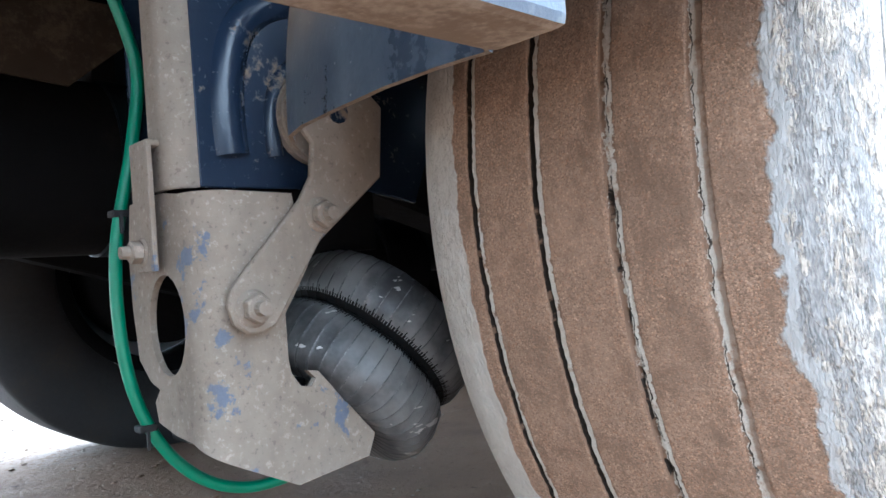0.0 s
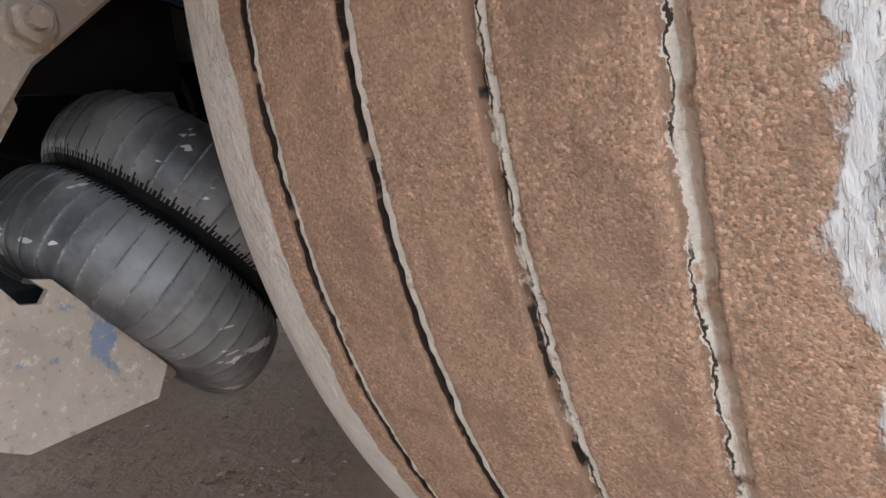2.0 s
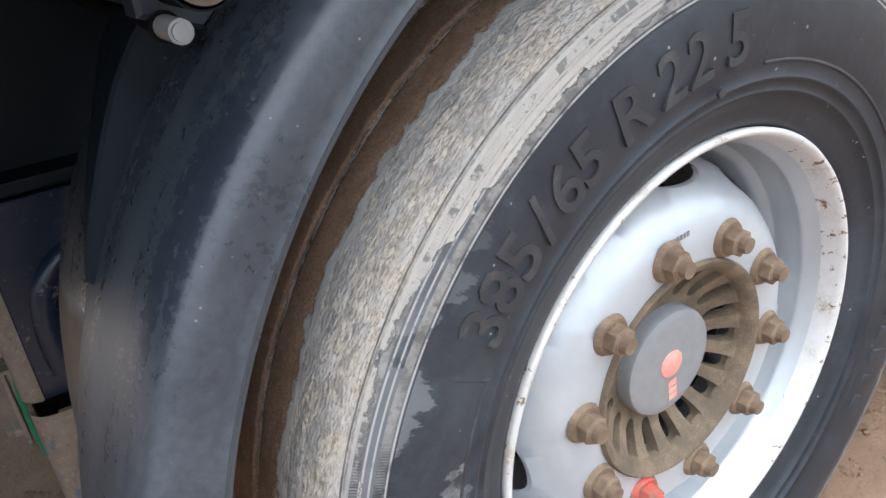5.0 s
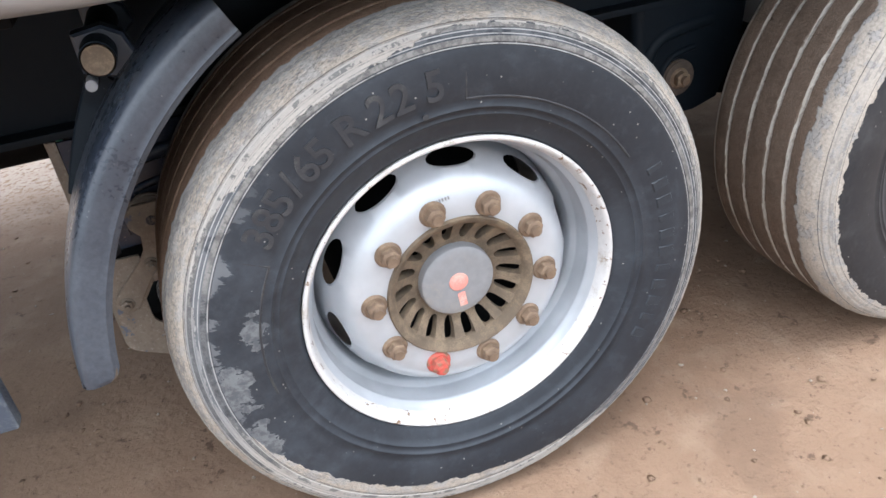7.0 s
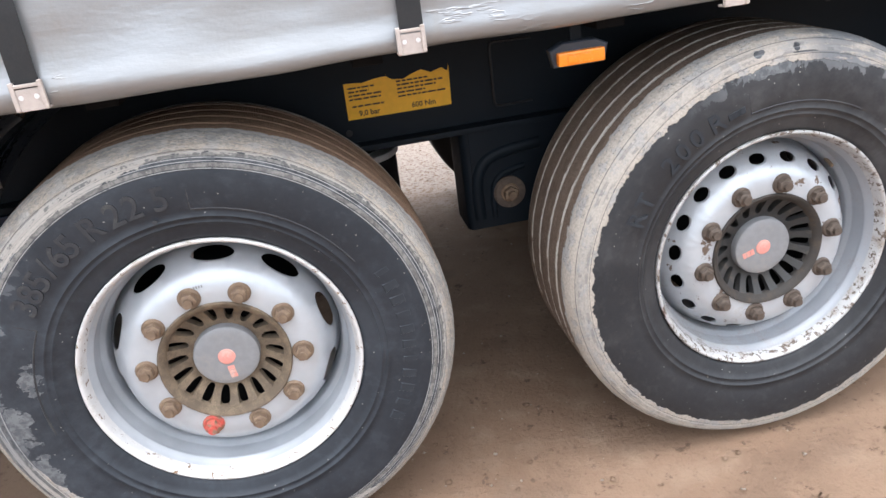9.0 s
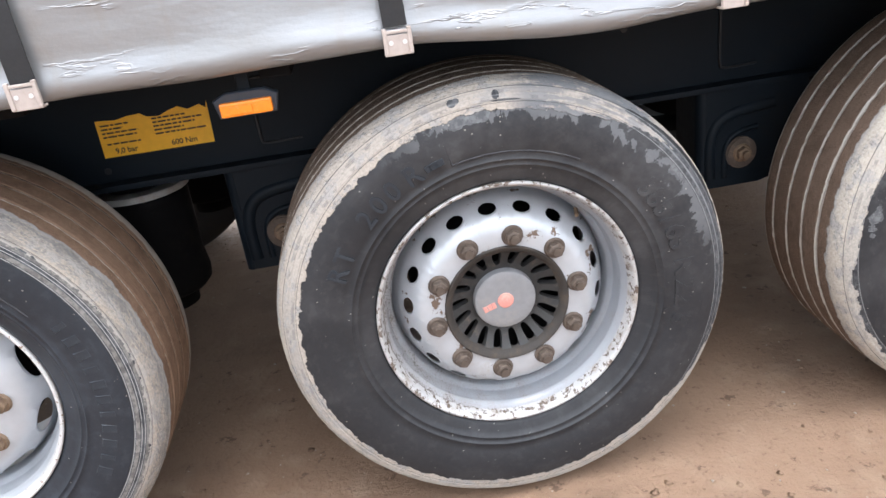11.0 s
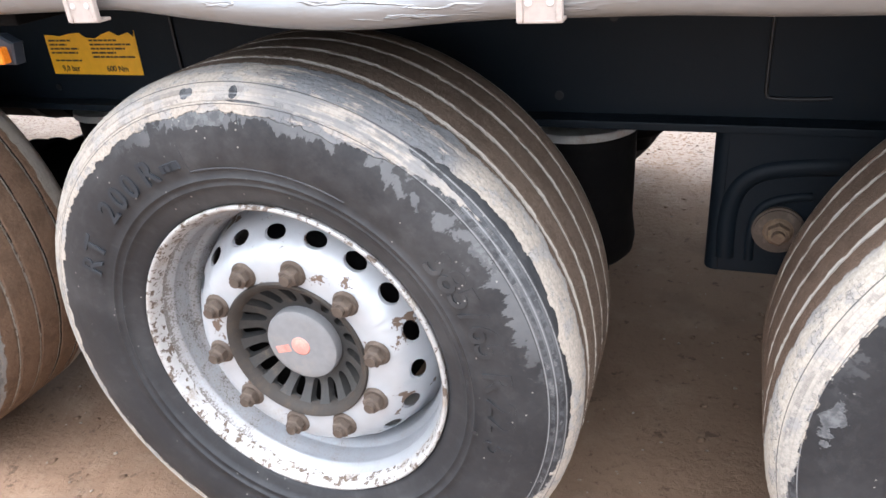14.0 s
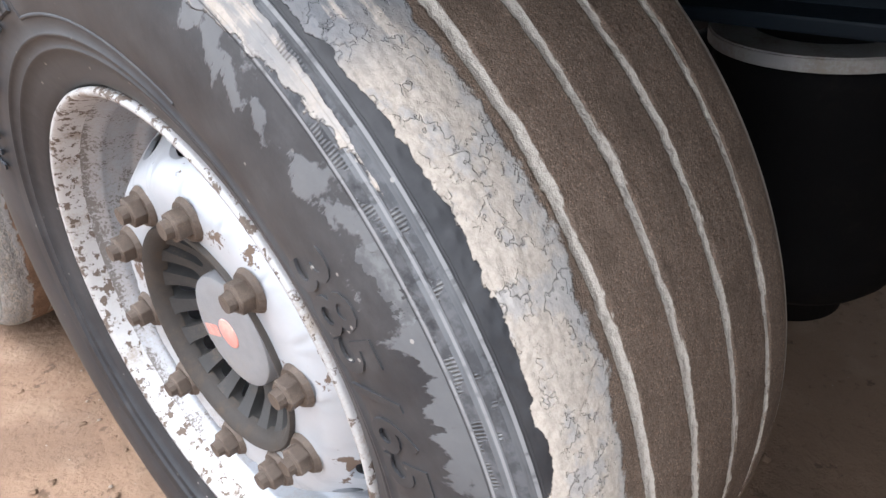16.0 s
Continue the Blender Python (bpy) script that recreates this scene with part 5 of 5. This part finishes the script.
box("reflector_bar", (-0.03, -0.0425, 1.030), (0.012, -0.0395, 1.046), M_AMBER, lamp, 0.001)

# ---- torn yellow sticker ----
top = [(0.660, 0.972), (0.655, 0.955), (0.640, 0.966), (0.610, 0.958), (0.585, 0.969), (0.56, 0.962), (0.535, 0.952), (0.505, 0.955), (0.49, 0.966), (0.455, 0.964), (0.425, 0.958), (0.400, 0.961), (0.376, 0.962)]
sticker = slab("tyre_sticker", [(0.374, 0.865), (0.656, 0.864)] + top, 0.4985, 0.4995, M_YELLOW, trailer, "torn yellow tyre pressure sticker with dark print", 0.0)
flat_text("print_bar", "9,0 bar", 0.020, (0.405, 0.4980, 0.873), M_INK, sticker)
flat_text("print_bar", "600 Nm", 0.020, (0.548, 0.4980, 0.873), M_INK, sticker)
for z, spans in ((0.948, ((0.385, 0.455), (0.515, 0.60))), (0.938, ((0.385, 0.44), (0.515, 0.64))), (0.928, ((0.385, 0.475), (0.515, 0.62))), (0.918, ((0.385, 0.47), (0.515, 0.59))), (0.908, ((0.515, 0.645),)), (0.899, ((0.39, 0.475),))):
    for a, b_ in spans:
        x = a
        while x < b_:
            w_ = 0.007 + 0.016 * rng.rand()
            box("print_bar", (x, 0.4978, z - 0.0022), (min(x + w_, b_), 0.4986, z + 0.0022), M_INK, sticker, 0.0)
            x += w_ + 0.003

# ---- front mudguard ----
guard = holder("mudguard", trailer, (0, 0, 0), "blue-black plastic mudguard over the front of the leading wheel")


def guard_sheet(name, sect, mat, label, start=0.0):
    """A moulded strip swept round the wheel, with thickness; sect holds (height over the lip, distance in from the lip)."""
    n, t = len(sect), 0.0045
    k = 70
    verts, faces = [], []
    run = [start]
    for (r0, y0), (r1, y1) in zip(sect[:-1], sect[1:]):
        run.append(run[-1] + math.hypot(r1 - r0, y1 - y0))
    for side in (0, 1):
        for i in range(k + 1):
            for j, (dr, dy) in enumerate(sect):
                low = np.interp(run[j], (0.0, 0.006, 0.012, 0.020, 0.06, 0.10, 0.18, 0.30, 0.36, 0.43), (170.3, 171.6, 172.3, 172.8, 173.2, 173.5, 174.0, 174.3, 174.4, 174.6))
                deg = low + (118.0 - low) * i / k
                q = (178.0 - deg) / 60.0
                r = 0.5824 + 0.0296 * q - 0.0108 * q * q + dr - (t if side else 0.0)
                y = -0.0805 + 0.0567 * q - 0.0119 * q * q + dy + (t * 0.8 if side and dy < 0.01 else 0.0)
                verts.append((r * math.cos(radians(deg)), y, AXZ + r * math.sin(radians(deg))))
    off = (k + 1) * n
    for i in range(k):
        for j in range(n - 1):
            q = (i * n + j, i * n + j + 1, (i + 1) * n + j + 1, (i + 1) * n + j)
            faces.append(q)
            faces.append(tuple(off + e for e in reversed(q)))
    for i in range(k):
        for j in (0, n - 1):
            q = (i * n + j, (i + 1) * n + j, off + (i + 1) * n + j, off + i * n + j)
            faces.append(q if j else tuple(reversed(q)))
    for j in range(n - 1):
        for i in (0, k):
            q = (i * n + j, i * n + j + 1, off + i * n + j + 1, off + i * n + j)
            faces.append(tuple(reversed(q)) if i == 0 else q)
    ob = mesh_from(name, verts, faces, mat, guard, label, sharp=50)
    ob.data.materials.append(M_RUST)
    ends = len(faces) - 2 * (n - 1)
    for i, p in enumerate(ob.data.polygons):
        if i >= ends:
            p.material_index = 1
    return ob


shell = guard_sheet("shell", [(0.0, 0.0025), (0.004, -0.001), (0.010, 0.001), (0.014, 0.0005), (0.036, 0.0), (0.046, 0.004), (0.053, 0.014), (0.058, 0.040), (0.061, 0.080), (0.062, 0.120), (0.060, 0.155), (0.053, 0.187), (0.042, 0.206), (0.032, 0.213)], M_GUARD, "blue-black moulded plastic shell")
wing = guard_sheet("inner_wing", [(0.0315, 0.2110), (0.034, 0.226), (0.037, 0.250), (0.038, 0.300), (0.035, 0.360), (0.029, 0.410), (0.018, 0.445), (0.006, 0.460)], M_WING, "blue-black inner wing with a dusty lower edge", 0.268)


def guard_rib():
    """The raised clamp seat and the rib that tapers down from it along the crown."""
    verts, faces = [], []
    degs = [134.8, 135.4, 136.2, 137.0, 138.0, 139.0] + list(np.linspace(139.8, 151.0, 18))
    for deg in degs:
        a = radians(deg)
        y0 = np.interp(deg, (135, 139, 151), (0.098, 0.108, 0.086))
        w_ = np.interp(deg, (134.8, 136.4, 140.5, 151), (0.050, 0.085, 0.044, 0.006))
        q = (178 - deg) / 60
        r = 0.5824 + 0.0296 * q - 0.0108 * q * q + np.interp(deg, (136, 151), (0.092, 0.066))
        for dr, y in ((-0.045, y0 - 0.002), (-0.003, y0), (0.0, y0 + 0.003), (0.0, y0 + w_), (-0.045, y0 + w_ + 0.003)):
            verts.append(((r + dr) * math.cos(a), y, AXZ + (r + dr) * math.sin(a)))
    k = len(degs) - 1
    for i in range(k):
        for j in range(4):
            faces.append((5 * i + j, 5 * i + j + 1, 5 * i + 6 + j, 5 * i + 5 + j))
    faces += [tuple(range(5)), tuple(reversed(range(5 * k, 5 * k + 5)))]
    return mesh_from("clamp_seat", verts, faces, M_BLACK, guard, "black moulded clamp seat", sharp=35)


guard_rib()
tube = rod("support_tube", (-0.467, 0.021, 1.018), (-0.467, 0.50, 1.018), 0.024, M_BLACK, guard, 32, "black support tube with a dusty end cap", 0.002)
rod("end_cap", (-0.467, 0.0185, 1.018), (-0.467, 0.0225, 1.018), 0.0225, M_HUB_BROWN, tube, 32, "dusty brown end cap")
for y in (0.075, 0.29):
    slab("clamp", [(-0.497, 1.044), (-0.455, 1.050), (-0.430, 1.035), (-0.420, 1.005), (-0.455, 0.975), (-0.497, 0.99)], y, y + 0.035, M_PLASTIC, guard, "black plastic clamp", 0.004)
sleeve = rod("clamp_sleeve", (-0.486, 0.022, 0.985), (-0.486, 0.064, 0.985), 0.0080, M_CAP, guard, 20, "grey metal clamp sleeve")
rod("collar", (-0.486, 0.056, 0.985), (-0.486, 0.059, 0.985), 0.0105, M_DARK, sleeve, 20)
rod("clamp_bolt", (-0.486, 0.064, 0.985), (-0.486, 0.33, 0.985), 0.006, M_DARK, guard, 12)
for x, z in ((-0.452, 0.985), (-0.440, 0.978)):
    slab("clamp_strap", [(x - 0.010, z + 0.030), (x - 0.002, z + 0.030), (x - 0.022, z - 0.028), (x - 0.030, z - 0.028)], 0.10, 0.16, M_PLASTIC, guard, "black clamp strap", 0.001)

box("paper_tag", (-0.461, 0.300, 0.890), (-0.432, 0.303, 0.917), M_CLIP, guard, 0.001, "small pale tag")

far_guard = holder("mudguard", trailer, (0, 2 * MIDY, 0), "blue-black plastic mudguard on the far side")
for src in (shell, wing):
    o = new(src.name.split(".")[0], src.data)
    o.parent = far_guard
    o.scale = (1, -1, 1)
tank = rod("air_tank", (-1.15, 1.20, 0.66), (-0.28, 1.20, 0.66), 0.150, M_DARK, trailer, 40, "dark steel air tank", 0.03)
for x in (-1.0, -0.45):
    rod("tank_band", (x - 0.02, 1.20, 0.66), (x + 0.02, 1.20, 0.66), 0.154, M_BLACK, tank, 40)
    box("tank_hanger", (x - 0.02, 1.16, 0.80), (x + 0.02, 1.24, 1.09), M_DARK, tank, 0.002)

slab("cross_brace", [(-0.78, 0.80), (-0.53, 0.775), (-0.44, 0.85), (-0.44, 0.92), (-0.78, 0.92)], 1.09, 1.10, M_BRACE, trailer, "dusty brown brace plate under the floor")

# ---- bolted bracket, stay and lift bellows in front of the leading wheel ----
SHIFT = (0.0125, -0.005, -0.006)
brk = holder("lift_bracket", trailer, SHIFT, "dusty bolted steel bracket with worn blue paint")
slab("side_plate", [(-0.638, 0.526), (-0.575, 0.524), (-0.562, 0.458), (-0.590, 0.416), (-0.590, 0.376), (-0.588, 0.363), (-0.579, 0.350), (-0.568, 0.348), (-0.563, 0.355), (-0.571, 0.363), (-0.560, 0.361), (-0.500, 0.292), (-0.509, 0.272), (-0.588, 0.264), (-0.638, 0.290)], 0.432, 0.439, M_PLATE, brk, "dusty steel side plate", 0.0)


def bent_flange():
    """The rounded corner and rear-going flange, with its oval hole."""
    verts, faces = [], []
    n = 12
    zs = np.linspace(0, 1, 15)
    for q in zs:
        for i in range(n + 1):
            a = i * math.pi / 2 / n
            lo = 0.290 + 0.024 * i / n
            verts.append((-0.638 - 0.030 * math.sin(a), 0.462 - 0.030 * math.cos(a), lo + (0.526 - lo) * q))
    w = n + 1
    for j in range(len(zs) - 1):
        for i in range(n):
            faces.append((j * w + i, j * w + i + 1, (j + 1) * w + i + 1, (j + 1) * w + i))
    mesh_from("rounded_edge", verts, faces, M_PLATE, brk)
    out = [(0.462, 0.526), (0.498, 0.531), (0.566, 0.528), (0.576, 0.48), (0.574, 0.43), (0.566, 0.381), (0.543, 0.362), (0.524, 0.356), (0.536, 0.344), (0.531, 0.326), (0.498, 0.318), (0.462, 0.314)]
    bm = bmesh.new()
    ring = [bm.verts.new((-0.668, y, z)) for y, z in out]
    hole = [bm.verts.new((-0.668, 0.5005 + 0.036 * math.cos(t), 0.414 + 0.045 * math.sin(t))) for t in np.linspace(0, 2 * math.pi, 24, endpoint=False)]
    es = [bm.edges.new((ring[i], ring[(i + 1) % len(ring)])) for i in range(len(ring))]
    es += [bm.edges.new((hole[i], hole[(i + 1) % 24])) for i in range(24)]
    bmesh.ops.triangle_fill(bm, edges=es, use_beauty=True)
    bmesh.ops.solidify(bm, geom=bm.faces[:], thickness=0.006)
    part("flange", bm, M_PLATE, brk, "dusty flange with an oval hole")


bent_flange()
slab("stay", [(-0.505, 0.640), (-0.470, 0.610), (-0.478, 0.540), (-0.527, 0.501), (-0.554, 0.480), (-0.606, 0.408), (-0.620, 0.402), (-0.634, 0.403), (-0.645, 0.412), (-0.650, 0.428), (-0.646, 0.441), (-0.638, 0.450), (-0.573, 0.517), (-0.560, 0.538), (-0.556, 0.569), (-0.572, 0.590), (-0.575, 0.620), (-0.555, 0.640)], 0.420, 0.428, M_PLATE, brk, "dusty flat steel stay", 0.002)
for x, z in ((-0.553, 0.503), (-0.628, 0.424)):
    bt = part("bolt", hex_bolt_bm(0.0125, 0.009, 0.0065, 0.008, 0.0165, 0.003), M_PLATE, brk, "dusty hexagon bolt")
    bt.location = (x, 0.420, z)
bm = bmesh.new()
box_bm(bm, (-0.682, 0.486, 0.462), (-0.677, 0.524, 0.576), 0.002)
box_bm(bm, (-0.682, 0.486, 0.571), (-0.668, 0.524, 0.577), 0.002)
tab = part("angle_tab", bm, M_PLATE, brk, "small dusty angle tab")
bt = part("tab_bolt", hex_bolt_bm(0.0105, 0.009, 0.006, 0.008, 0.013, 0.002), M_PLATE, brk, "dusty bolt")
bt.matrix_local = Matrix.Translation((-0.682, 0.509, 0.480)) @ Matrix.Rotation(radians(-90), 4, "Z")

box("mount_block", (-0.620, 0.470, 0.290), (-0.548, 0.62, 0.352), M_DARK, brk, 0.004, "dark steel block behind the plate")

lift = holder("lift_bellows", trailer, SHIFT, "black rubber bellows with two corded folds behind a bracket")
AXD = Vector((0.726, -0.045, 0.686)).normalized()
TURN = AXD.to_track_quat("Z", "Y").to_matrix().to_4x4()
C1 = Vector((-0.484, 0.500, 0.336))


def fold(center, major, minor, crease):
    verts, faces = [], []
    nu, nv = 540, 56
    for i in range(nu):
        a = 2 * math.pi * i / nu
        for j in range(nv):
            b_ = 2 * math.pi * j / nv
            r = minor + 0.0007 * max(0.0, math.cos(a * 45)) ** 6 + 0.0003 * max(0.0, math.cos(b_ * 14)) ** 5 + 0.0008 * noise.noise(Vector((a * 6, b_ * 3, major)))
            cb, sb = (math.copysign(abs(q) ** 0.82, q) for q in (math.cos(b_), math.sin(b_)))
            p = Vector(((major + r * cb) * math.cos(a), (major + r * cb) * math.sin(a), r * sb))
            verts.append(center + (TURN @ p))
    for i in range(nu):
        for j in range(nv):
            k, l = (i + 1) % nu, (j + 1) % nv
            faces.append((i * nv + j, k * nv + j, k * nv + l, i * nv + l))
    ob = mesh_from("fold", verts, faces, M_BELLOW, lift)
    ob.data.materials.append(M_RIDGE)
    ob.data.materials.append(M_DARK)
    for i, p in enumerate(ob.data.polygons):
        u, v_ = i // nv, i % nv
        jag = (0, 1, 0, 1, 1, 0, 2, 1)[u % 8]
        # shade in the crease between the folds, painted as ragged near-black faces
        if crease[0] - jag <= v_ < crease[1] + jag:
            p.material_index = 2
        elif u % 12 == 0 and v_ not in range(24, 34):
            p.material_index = 1
    return ob


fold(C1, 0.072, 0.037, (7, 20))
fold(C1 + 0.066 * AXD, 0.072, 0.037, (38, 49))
rod("girdle_ring", C1 + 0.030 * AXD, C1 + 0.040 * AXD, 0.066, M_DARK, lift, 40)
rod("end_plate", C1 - 0.045 * AXD, C1 - 0.030 * AXD, 0.06, M_PLATE, lift, 40, "dusty steel end plate")
rod("end_plate", C1 + 0.100 * AXD, C1 + 0.115 * AXD, 0.06, M_DARK, lift, 40, "dark steel end plate")

line = [(-0.680, 0.595, 0.80), (-0.658, 0.595, 0.734), (-0.637, 0.595, 0.68), (-0.642, 0.595, 0.635), (-0.655, 0.595, 0.567), (-0.670, 0.595, 0.512), (-0.675, 0.595, 0.468), (-0.675, 0.595, 0.424), (-0.672, 0.595, 0.38), (-0.662, 0.595, 0.333), (-0.641, 0.595, 0.288), (-0.609, 0.595, 0.252), (-0.568, 0.595, 0.228), (-0.52, 0.59, 0.222), (-0.45, 0.58, 0.24)]
air = hose("air_line", line, 0.0062, M_HOSE, trailer, "green plastic air line tied to a bracket")
air.location = SHIFT
for x, y, z in ((-0.667, 0.595, 0.523), (-0.655, 0.595, 0.312)):
    tie = part("cable_tie", box_bm(box_bm(bmesh.new(), (x - 0.009, y - 0.008, z - 0.0035), (x + 0.009, y + 0.008, z + 0.0035), 0.002), (x - 0.004, y - 0.012, z - 0.02), (x - 0.001, y - 0.009, z - 0.002), 0.0), M_STRAP, air, "black cable tie")

# ---- side guard rail ahead of the wheels ----
rail = holder("side_guard", trailer, (0, 0, 0), "dull blue-grey side guard rails with rusty lower edges")
for z in (0.507, 0.86):
    r_ = part("rail", box_bm(bmesh.new(), (-4.0, -0.020, z), (-0.750, 0.011, z + 0.16), 0.004), M_STEELBLUE, rail, "dull blue-grey metal rail with a rusty lower edge")
    r_.data.materials.append(M_RUST)
    for p in r_.data.polygons:
        if p.normal.z < -0.3:
            p.material_index = 1
for x in (-1.25, -2.6, -3.8):
    box("post", (x - 0.03, 0.011, 0.55), (x + 0.03, 0.045, 1.172), M_BLACK, rail, 0.004)
